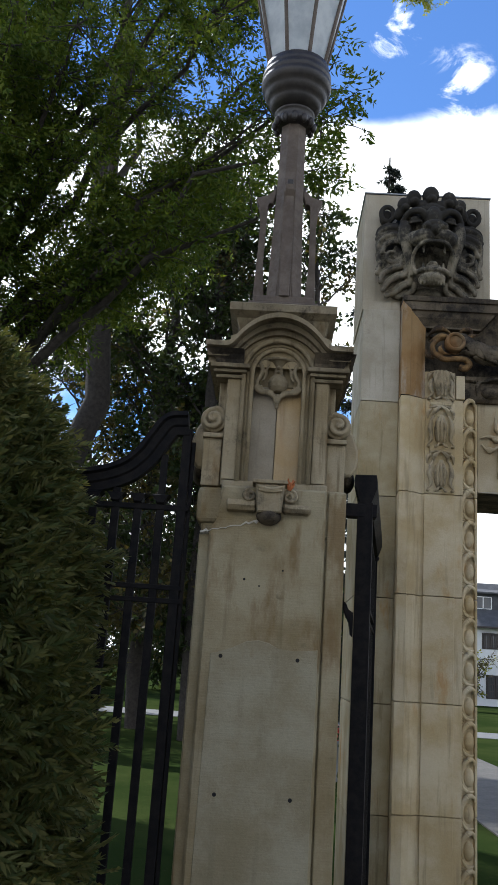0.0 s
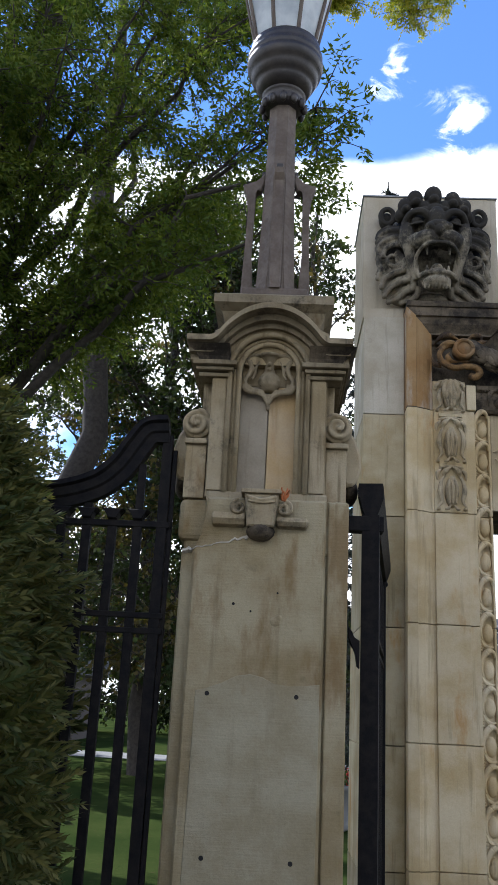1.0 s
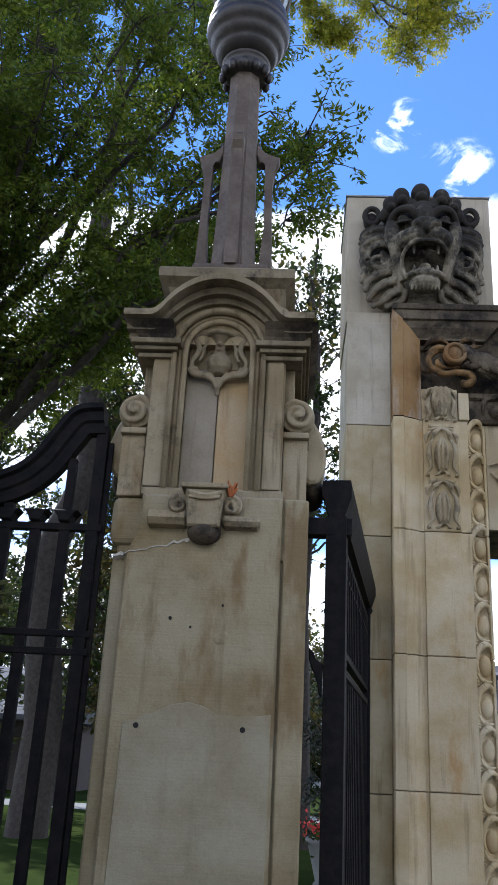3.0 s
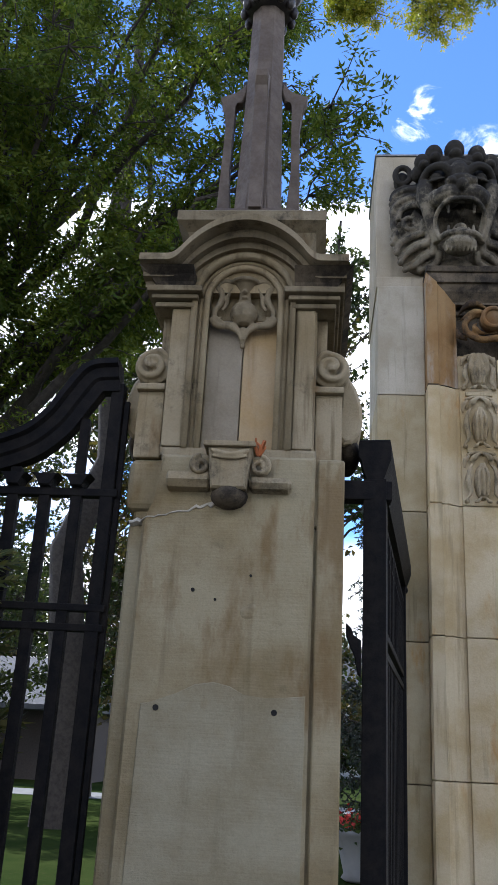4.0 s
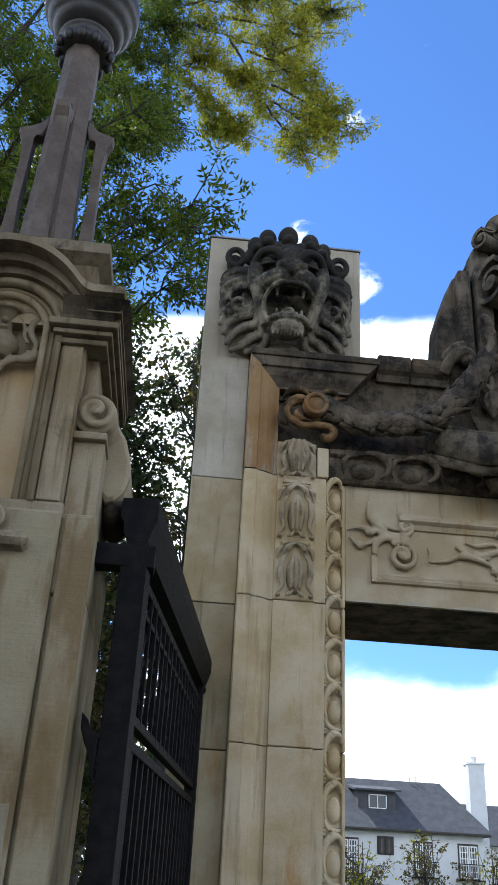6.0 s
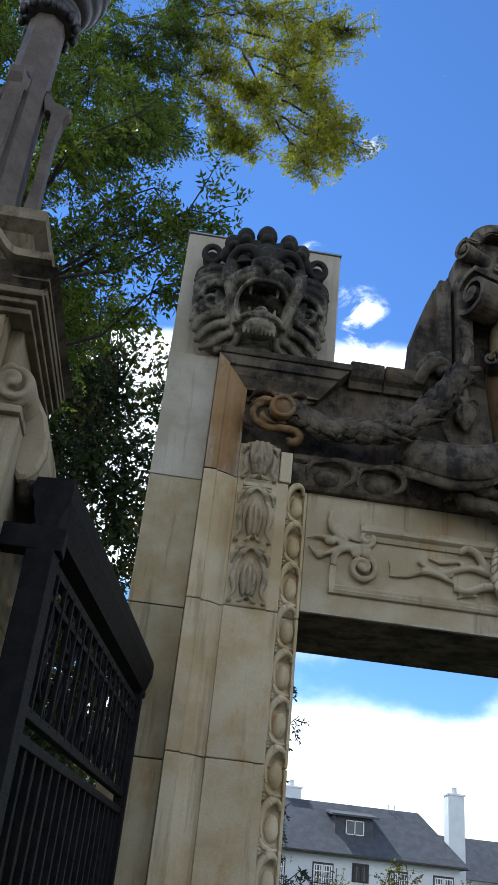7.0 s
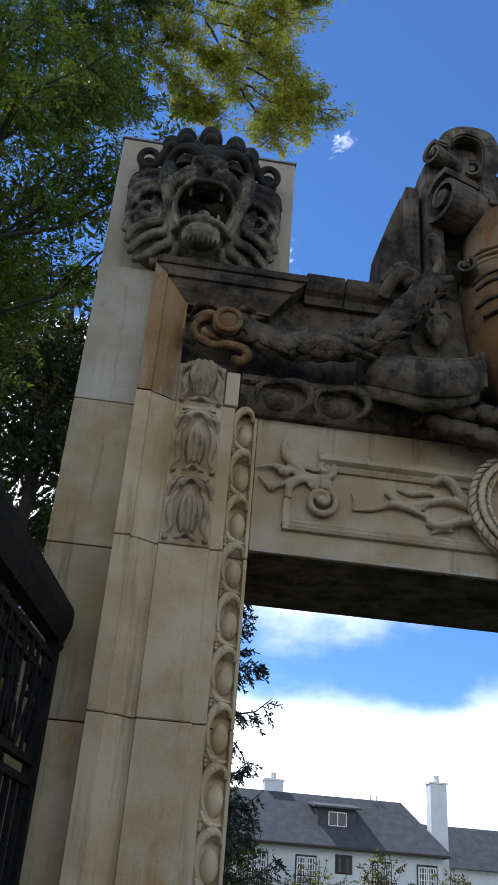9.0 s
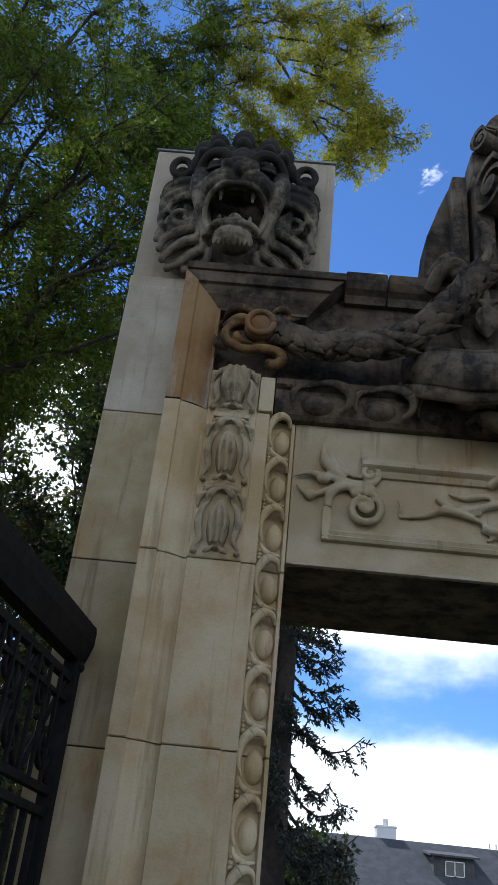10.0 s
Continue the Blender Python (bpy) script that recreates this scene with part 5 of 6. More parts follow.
def volute(c, r, y0, y1, hand, start, turns=1.6, thick=0.03, turn=0.0):
    bm = bmesh.new()
    pts = [(p[0], p[2]) for p in spiral((c[0], 0, c[1]), r, r * 0.2, turns, start, hand, 26)]
    inn = []
    for i, (x, z) in enumerate(pts):
        dx, dz = c[0] - x, c[1] - z
        d = math.hypot(dx, dz) + 1e-6
        th = thick * (1 - 0.4 * i / len(pts))
        inn.append((x + dx / d * th, z + dz / d * th))
    band(bm, inn, pts, y0, y1)
    bmesh.ops.create_cone(bm, cap_ends=True, segments=20, radius1=r * 0.24, radius2=r * 0.24, depth=y1 - y0, matrix=pose(c[0], (y0 + y1) / 2, c[1], 90))
    mid_ = Matrix.Translation((c[0], (y0 + y1) / 2, 0))
    bmesh.ops.transform(bm, matrix=mid_ @ Matrix.Rotation(radians(turn), 4, "Z") @ mid_.inverted(), verts=bm.verts)
    return part("volute", bm, CREST, crest, "rolled stone scroll", False)


volute((2.79, 5.60), 0.21, 6.62, 6.90, 1, 75, 1.7, 0.04, -70)
volute((2.73, 6.02), 0.10, 6.70, 6.92, 1, 75, 1.5, 0.028, -62)
volute((2.90, 5.87), 0.075, 6.70, 6.90, -1, 100, 1.3, 0.025, -20)
volute((2.79, 5.04), 0.075, 6.64, 6.80, -1, 60, 1.2, 0.022, -25)
volute((3.52, 5.60), 0.23, 6.64, 6.90, -1, 105, 1.7, 0.045, 52)
bm = bmesh.new()
band(bm, [(p.x, p.z) for p in smooth_path([(2.74, 0, 6.08), (2.79, 0, 6.16), (2.86, 0, 6.2), (2.95, 0, 6.16), (2.96, 0, 6.02), (2.93, 0, 5.84), (2.93, 0, 5.62)])],
     [(p.x, p.z) for p in smooth_path([(2.66, 0, 6.10), (2.73, 0, 6.22), (2.86, 0, 6.29), (3.04, 0, 6.25), (3.08, 0, 6.02), (3.03, 0, 5.84), (3.03, 0, 5.6)])], 6.74, 7.0)
box(bm, 2.76, 2.99, 6.84, 7.0, 5.75, 6.19, 0.02)
bmesh.ops.bevel(bm, geom=[e for e in bm.edges if e.calc_face_angle(0) > 0.9], offset=0.012, segments=2, affect="EDGES")
part("top_strap", bm, CREST, crest, "broad stone strap rolling over the crest")
boxed("ledge", CREST, crest, 2.94, 3.36, 6.66, 7.0, 5.555, 5.60, 0.012)
bm = bmesh.new()
prism(bm, [(2.43, 4.82), (2.58, 4.95), (2.8, 4.92), (2.86, 4.3), (2.62, 4.28), (2.5, 4.55)], "y", 6.84, 7.02, 0.014)
part("apron_plate", bm, CREST, crest)
bm = bmesh.new()
for pts, r0, r1 in (([(2.36, 6.93, 4.95), (2.40, 6.84, 5.02), (2.48, 6.8, 5.05), (2.55, 6.84, 5.02)], 0.045, 0.03),
                    ([(2.37, 6.93, 5.06), (2.42, 6.84, 5.1), (2.48, 6.82, 5.12)], 0.04, 0.03),
                    ([(2.52, 6.76, 4.83), (2.58, 6.76, 4.97), (2.64, 6.76, 5.1), (2.66, 6.8, 5.25)], 0.04, 0.018),
                    ([(2.56, 6.76, 4.92), (2.64, 6.74, 4.97), (2.72, 6.74, 5.0)], 0.03, 0.022),
                    ([(2.62, 6.8, 5.36), (2.65, 6.78, 5.28), (2.63, 6.78, 5.2), (2.66, 6.78, 5.1)], 0.03, 0.025)):
    tube(bm, smooth_path(pts), r0, r1)
for c, r in (((2.43, 6.86, 5.04), 0.055), ((2.50, 6.84, 5.0), 0.05), ((2.66, 6.8, 5.22), 0.04)):
    ball(bm, c, (r, r, r * 0.8))
carve("ribbon_knot", bm, CREST, crest, "knotted ribbon with leaf ends", 0.009)
bm = bmesh.new()
bx, by, bz = 2.615, 6.76, 4.63
tube(bm, smooth_path([(bx - 0.03, by + 0.06, 4.9), (bx, by, 4.82), (bx, by, 4.72)]), 0.022, 0.022)
ball(bm, (bx, by, bz), (0.06, 0.058, 0.078))
for k in range(9):
    a = 2 * math.pi * k / 9
    tube(bm, smooth_path([(bx + 0.035 * math.cos(a), by + 0.035 * math.sin(a), bz + 0.075), (bx + 0.062 * math.cos(a), by + 0.06 * math.sin(a), bz), (bx, by, bz - 0.1)]), 0.013, 0.009, 6)
for s in (-1, 1):
    tube(bm, smooth_path([(bx, by, bz + 0.1), (bx + s * 0.05, by - 0.01, bz + 0.135), (bx + s * 0.09, by, bz + 0.1)]), 0.018, 0.01)
carve("bell_flower", bm, CREST, crest, "carved bellflower", 0.007)
# shield
bm = bmesh.new()
prof = [(0.0, 4.28), (0.12, 4.30), (0.2, 4.36), (0.30, 4.5), (0.335, 4.75), (0.34, 5.0), (0.328, 5.1), (0.315, 5.12), (0.325, 5.15), (0.312, 5.19), (0.30, 5.25), (0.295, 5.4), (0.28, 5.52), (0.0, 5.55)]
lathe(bm, [(max(r, 0.01), z) for r, z in prof], GX, 6.86, 40)
part("shield", bm, SHIELD, crest, "bulging iron-stained shield", True)
for z, dx in ((4.98, 0.0), (4.92, 0.03), (4.80, 0.02), (4.70, 0.06)):
    bm = bmesh.new()
    tube(bm, [(GX + 0.343 * math.sin(a), 6.86 - 0.343 * math.cos(a), z + 0.012 * math.sin(6 * a)) for a in [radians(-70 + dx * 200 + 6 * k) for k in range(9)]], 0.012, 0.006, 6)
    part("shield_strip", bm, CREST, crest, "", True)
bm = bmesh.new()
for z in (5.105, 5.15, 5.19):
    tube(bm, [(GX + 0.322 * math.cos(a), 6.86 + 0.322 * math.sin(a), z + 0.006 * math.sin(9 * a)) for a in [2 * math.pi * k / 40 for k in range(41)]], 0.014, 0.014, 8)
part("shield_ring", bm, SHIELD, crest, "", True)


# strap scroll at the foot of the shield
def strap(path, h, thick, name="strap"):
    bm = bmesh.new()
    rings = []
    for i, p in enumerate(path):
        t = i / (len(path) - 1)
        hh = h * (0.75 + 0.25 * math.sin(math.pi * t))
        d = (path[min(i + 1, len(path) - 1)] - path[max(0, i - 1)]).normalized()
        n_ = Vector((d.y, -d.x, 0)).normalized()
        rings.append([bm.verts.new(p + n_ * a + Vector((0, 0, b))) for a, b in ((0, hh / 2), (thick, hh / 2 - 0.01), (thick * 1.3, 0), (thick, -hh / 2), (0, -hh / 2), (-0.02, 0))])
    for a, b in zip(rings, rings[1:]):
        for k in range(6):
            bm.faces.new((a[k], a[(k + 1) % 6], b[(k + 1) % 6], b[k]))
    bm.faces.new(rings[0][::-1])
    bm.faces.new(rings[-1])
    return part(name, bm, CREST, crest, "curling stone strap", True)


bow = smooth_path([(2.24, 6.95, 4.40), (2.33, 6.78, 4.315), (2.50, 6.67, 4.235), (2.68, 6.66, 4.255), (2.80, 6.72, 4.33), (2.86, 6.79, 4.42)], 8)
strap(bow, 0.23, 0.035)
strap([p + Vector((-0.01, 0.04, -0.085)) for p in bow[:-6]], 0.15, 0.035)
strap([p + Vector((0.0, 0.05, 0.085)) for p in bow[4:-12]], 0.07, 0.03)
bm = bmesh.new()
tube(bm, [p + Vector((0, -0.02, 0.1)) for p in bow], 0.02, 0.018)
part("strap_rim", bm, CREST, crest, "rolled upper edge of the strap", True)
boxed("strap_end", CREST, crest, 2.835, 2.875, 6.71, 6.84, 4.27, 4.50, 0.012)
bm = bmesh.new()
for x0, z0, x1, z1, y0_ in ((2.5, 4.22, 2.8, 4.15, 6.87), (2.68, 4.17, 3.0, 4.11, 6.82), (2.84, 4.14, 3.18, 4.10, 6.78), (2.62, 4.1, 2.9, 4.02, 6.86), (2.84, 4.04, 3.14, 3.99, 6.86)):
    bm = bmesh.new()
    tube(bm, smooth_path([(x0, 6.93, z0), ((x0 + x1) / 2, y0_ + 0.03, (z0 + z1) / 2), (x1, 6.93, z1)]), 0.05, 0.03)
    foot_ob = part("foot_scroll", bm, CREST, crest, "", True)
    d = Vector((x1 - x0, 0, z1 - z0))
    for k in range(4):
        c = Vector((x0, y0_ - 0.012 * k, z0)) + d * (0.12 + 0.27 * k)
        blade(foot_ob, CREST, c, d + Vector((0, rl.uniform(-0.05, 0.05), rl.uniform(-0.12, 0.12))), (rl.uniform(-0.3, 0.3), -1, -0.35), 0.24, 0.12, 0.06)


# ---- trees ----
def unit(v):
    return v / (np.sqrt((v * v).sum(-1, keepdims=True)) + 1e-9)


def leaf_quads(P, D, length, width, rs, fold=0.25):
    """One pointed leaf a point: a rhomb from P along D."""
    n = len(P)
    side = unit(cross(D, rs.normal(size=(n, 3))))
    nor = cross(D, side)
    L = length * rs.uniform(0.7, 1.25, (n, 1))
    W = width * rs.uniform(0.75, 1.2, (n, 1))
    mid = P + D * L * 0.45
    return np.stack([P, mid + side * W / 2 + nor * W * fold, P + D * L, mid - side * W / 2 + nor * W * fold], axis=1)


def compound(P, D, rs, length=0.3, pairs=3, leaflet=0.11, width=0.042):
    """Feathered leaves: pairs of leaflets along a drooping stalk and one at its tip."""
    n = len(P)
    side = unit(cross(D, unit(rs.normal(size=(n, 3)) + np.array([0, 0, 1.5]))))
    out = [leaf_quads(P + D * length * 0.8, D, leaflet, width, rs)]
    for k in range(pairs):
        f = 0.25 + 0.55 * k / max(1, pairs - 1)
        for s in (-1, 1):
            d = unit(D * 0.55 + s * side + np.array([0, 0, -0.25]) + rs.normal(0, 0.12, (n, 3)))
            out.append(leaf_quads(P + D * length * f, d, leaflet, width, rs))
    return np.concatenate(out)


def bent(a, b, sag, rs, n=7, wob=0.05):
    a, b = np.array(a, float), np.array(b, float)
    t = np.linspace(0, 1, n)[:, None]
    L = np.linalg.norm(b - a)
    p = a + (b - a) * t + np.array([0, 0, 1.0]) * (sag * L * 4 * t * (1 - t))
    p[1:-1] += rs.normal(0, wob * L * 0.25, (n - 2, 3))
    return p


def broadleaf(name, label, base, height, r0, limbs, mats, seed, twigs=26, per=14, leaf=0.11, spread=0.9, sag=0.06, lean=(0, 0), plain_leaf=False, group="", rise=0.62):
    """A tree: trunk, limbs to the given ends (x, y, z, size, tone), twigs round each and leaves along the twigs."""
    rs = np.random.RandomState(seed)
    tree = thing(name, (base[0], base[1], 0), label, "tree", group)
    top = np.array([base[0] + lean[0], base[1] + lean[1], height])
    tp = bent((base[0], base[1], -0.1), top, 0.0, rs, 10, 0.03)
    rad = np.linspace(r0, r0 * 0.18, 10)
    link("trunk", tubes_np("trunk", [list(zip(tp, rad))], 10), BARK, tree)
    wood, leaves = [], [[] for _ in mats]
    for x, y, z, size, tone, *at in limbs:
        end = np.array([x, y, z], float)
        f = np.clip((z * rise - 0.5) / height, 0.15, 0.94)
        i = f * 9
        st = tp[int(i)] + (tp[min(int(i) + 1, 9)] - tp[int(i)]) * (i - int(i))
        if at:
            st = np.array(at, float)
        L = np.linalg.norm(end - st)
        path = bent(st, end, sag, rs, 9, 0.06)
        rr = max(0.02, min(r0 * 0.45, 0.017 * L))
        wood.append(list(zip(path, np.linspace(rr, 0.012, 9))))
        for k in range(int(twigs * size)):
            q = path[rs.randint(4, 9)]
            d = unit(rs.normal(size=3) * np.array([1, 1, 0.55]) + 0.35 * unit(end - st) + np.array([0, 0, -0.1]))
            tip = q + d * size * spread * rs.uniform(0.4, 1.15)
            tw = bent(q, tip, rs.uniform(-0.02, 0.12), rs, 5, 0.08)
            wood.append(list(zip(tw, np.linspace(0.014, 0.004, 5))))
            m_ = per
            tt = rs.uniform(0.25, 1.0, m_)
            idx = np.minimum((tt * 4).astype(int), 3)
            P = tw[idx] + (tw[idx + 1] - tw[idx]) * (tt * 4 - idx)[:, None]
            D = unit(rs.normal(size=(m_, 3)) + 0.7 * d + np.array([0, 0, -0.35]))
            P = P + rs.normal(0, 0.05, P.shape)
            if plain_leaf:
                Q = leaf_quads(P, D, leaf, leaf * 0.75, rs)
            else:
                Q = compound(P, D, rs, leaf * 2.6, 3, leaf, leaf * 0.38)
            leaves[min(tone, len(mats) - 1)].append(Q)
    link("branching", tubes_np("branching", wood, 5), BARK, tree)
    for mat, Q in zip(mats, leaves):
        if Q:
            link("crown", mesh_np("crown", np.concatenate(Q), 4), mat, tree)
    return tree


rs0 = np.random.RandomState(21)
# great ash: a dense near crown that spreads over the pier
limbs = []
for k in range(36):
    az, el, dist = rs0.uniform(-31, -2.0), rs0.uniform(31, 62), rs0.uniform(13, 19)
    if az > -7 and (el < 33 or rs0.rand() < 0.25):
        continue
    a, e = math.radians(az), math.radians(el)
    limbs.append((0.4 + dist * math.sin(a) * 0.95, 1.6 + dist * math.cos(a) * 0.8, 1.75 + dist * math.tan(e) * 0.62, rs0.uniform(1.0, 1.6), 0))
limbs += [(0.3, 11.6, 9.9, 1.0, 0), (0.05, 12.0, 9.2, 1.0, 0), (0.35, 12.2, 11.0, 1.1, 0), (-0.5, 12.2, 10.5, 1.2, 0), (-0.3, 12.8, 11.9, 1.2, 0), 
          (-0.75, 12.2, 12.8, 1.2, 0), (-1.6, 12.0, 13.4, 1.3, 0), (-2.4, 11.5, 12.4, 1.3, 0),
          (-3.4, 11.0, 11.0, 1.4, 0), (-4.4, 11.0, 10.6, 1.3, 0)]
broadleaf("ash_tree", "tall green ash tree with feathery leaves spreading overhead", (-6.2, 15.5), 19.0, 0.42, limbs, [LEAF], 3, 26, 13, 0.12)
# second ash whose yellowing branches hang over the gateway
fork, fork2 = (0.7, 17.6, 21.9), (-0.6, 17.5, 20.3)
yl = [(0.7, 17.6, 21.9, 0.5, 0, -2.6, 18.4, 23.2), (1.75, 17.6, 19.4, 0.6, 0, *fork), (2.72, 17.5, 17.9, 0.55, 0, 1.7, 17.6, 19.5), (3.75, 17.35, 18.8, 0.75, 0, 1.9, 17.6, 20.2), (3.2, 17.3, 18.3, 0.5, 0, 1.9, 17.6, 19.6),
      (3.1, 17.4, 20.0, 0.7, 0, 1.2, 17.6, 21.4), (2.3, 17.5, 21.2, 0.75, 0, *fork), (2.8, 17.5, 22.2, 0.85, 0, 0.4, 17.6, 22.6), (1.6, 17.6, 23.6, 1.0, 0, -0.6, 17.8, 23.2), (3.4, 17.6, 23.4, 0.8, 0, 1.0, 17.6, 23.6),
      (-0.6, 17.5, 20.3, 0.4, 1, -2.6, 18.2, 21.6), (0.45, 17.6, 19.1, 0.55, 0, *fork2), (1.2, 17.6, 18.35, 0.55, 0, 0.3, 17.6, 19.4), (0.75, 17.5, 18.4, 0.4, 0, 0.2, 17.6, 19.2), (0.2, 17.5, 20.8, 0.6, 0, *fork2), (1.2, 17.6, 20.2, 0.5, 0, 0.2, 17.6, 20.9),
      (-0.6, 17.5, 18.2, 0.7, 1, -2.2, 17.6, 19.6), (-1.2, 17.4, 19.0, 0.9, 1, -3.0, 17.8, 20.2), (-1.6, 17.3, 17.4, 1.0, 1, -3.4, 17.8, 18.6), (-0.8, 17.5, 21.9, 1.1, 1, -3.2, 18.2, 21.6), (-2.2, 17.4, 20.6, 1.2, 1, -3.8, 18.4, 20.6), (-3.2, 17.4, 18.9, 1.3, 1), (-3.4, 17.5, 21.6, 1.4, 1), (-0.4, 17.8, 24.2, 1.2, 1, -3.0, 18.4, 23.0)]
broadleaf("ash_tree", "ash tree with yellowing autumn branches reaching over the gateway", (-5.0, 20.5), 24.0, 0.45, yl, [LEAF_Y, LEAF], 8, 48, 14, 0.10, 1.12, 0.03)


def ring_limbs(cx, cy, z0, z1, r, n, size, seed, tone=0):
    q = np.random.RandomState(seed)
    out = []
    for k in range(n):
        a, f = q.uniform(0, 2 * math.pi), q.uniform(0, 1)
        rr = r * q.uniform(0.35, 1.0) * math.sin(math.pi * (0.15 + 0.8 * f)) ** 0.7
        out.append((cx + rr * math.cos(a), cy + rr * math.sin(a), z0 + (z1 - z0) * f, size * q.uniform(0.8, 1.3), tone if q.rand() < 0.8 else 1 - tone))
    return out


# small-leaved tree behind the gap, and darker olive trees behind the fence
broadleaf("maple_tree", "thin-crowned maple with sparse small leaves", (0.7, 21.5), 15.2, 0.2, ring_limbs(0.9, 21.5, 6.5, 14.6, 2.3, 22, 1.0, 5), [LEAF_D, LEAF_O], 15, 15, 10, 0.16, 1.0, 0.02, plain_leaf=True, rise=0.93)
for k, (x, y, h, r, n) in enumerate(((-3.4, 24.0, 17.5, 3.6, 60), (-1.75, 21.5, 15.2, 2.3, 52), (-9.5, 25.0, 13.0, 3.6, 26), (-7.0, 31.0, 15.0, 4.0, 34), (-14.0, 29.0, 14.0, 4.2, 34), (-2.0, 36.0, 13.0, 3.2, 26))):
    broadleaf("oak_tree", "dim olive-green tree with thinning autumn crown on the lawn", (x, y), h, 0.28, ring_limbs(x, y, 2.6, h * 0.97, r, n, 1.15, 40 + k), [LEAF_D, LEAF_O], 30 + k, 22, 14, 0.16, 1.15, 0.03, plain_leaf=True, group="lawn trees", rise=0.85)
# dark trees along the far edge of the lawn
for k, (x, y, h) in enumerate(((-24, 46, 11), (-17, 50, 12), (-11, 52, 12), (-5, 56, 11), (1, 60, 10), (-30, 40, 12), (-36, 34, 12), (6, 64, 9))):
    broadleaf("hedge_tree", "dark leafy tree edging the lawn, with unseen copies behind the camera", (x, y), h, 0.3, ring_limbs(x, y, 0.8, h * 0.97, 4.4, 44, 1.6, 60 + k), [LEAF_D, LEAF_O], 70 + k, 16, 10, 0.3, 1.2, 0.0, plain_leaf=True, group="far trees")


def spruce(name, label, base, height, radius, seed, z_low=0.6, droop=0.35, step=0.34):
    rs = np.random.RandomState(seed)
    tree = thing(name, (base[0], base[1], 0), label, "tree")
    link("trunk", tubes_np("trunk", [[((base[0], base[1], -0.1), 0.26), ((base[0], base[1], height * 0.5), 0.14), ((base[0], base[1], height), 0.015)]], 10), BARK, tree)
    wood, Q = [], []
    z = z_low
    while z < height - 0.15:
        f = 1 - z / height
        for k in range(rs.randint(4, 7)):
            a = rs.uniform(0, 2 * math.pi)
            L = radius * (f ** 0.8) * rs.uniform(0.65, 1.1) + 0.12
            d = np.array([math.cos(a), math.sin(a), 0])
            st = np.array([base[0], base[1], z + rs.uniform(-0.1, 0.1)])
            t = np.linspace(0, 1, 6)[:, None]
            p = st + d * L * t + np.array([0, 0, 1.0]) * (-droop * L * np.sin(t * 2.2) * 0.9 + 0.16 * L * t ** 3)
            wood.append(list(zip(p, np.linspace(0.035 * f + 0.01, 0.006, 6))))
            m_ = int(6 + 13 * L)
            for j in range(m_):
                u = rs.uniform(0.2, 1.0)
                i = min(4, int(u * 5))
                q = p[i] + (p[i + 1] - p[i]) * (u * 5 - i)
                sd = np.array([-d[1], d[0], 0]) * rs.choice([-1, 1])
                dd = unit(d * 0.6 + sd * rs.uniform(0.2, 0.9) + np.array([0, 0, -rs.uniform(0.1, 1.1)]))
                tl = rs.uniform(0.16, 0.45) * (0.5 + 0.5 * f)
                tip = q + dd * tl
                wood.append([(q, 0.007), (tip, 0.003)])
                nn = 21
                P = q + (tip - q) * np.linspace(0, 1, nn)[:, None]
                D = unit(dd + rs.normal(0, 0.75, (nn, 3)))
                Q.append(leaf_quads(P, D, 0.085, 0.03, rs, 0.0))
        z += step * rs.uniform(0.8, 1.2)
    link("branching", tubes_np("branching", wood, 4), BARK, tree)
    link("crown", mesh_np("crown", np.concatenate(Q), 4), NEEDLE, tree)
    return tree


spruce("spruce_tree", "dark spruce with drooping needled branches behind the gateway", (2.08, 17.0), 12.9, 1.6, 5, 1.2, 0.62, 0.4)


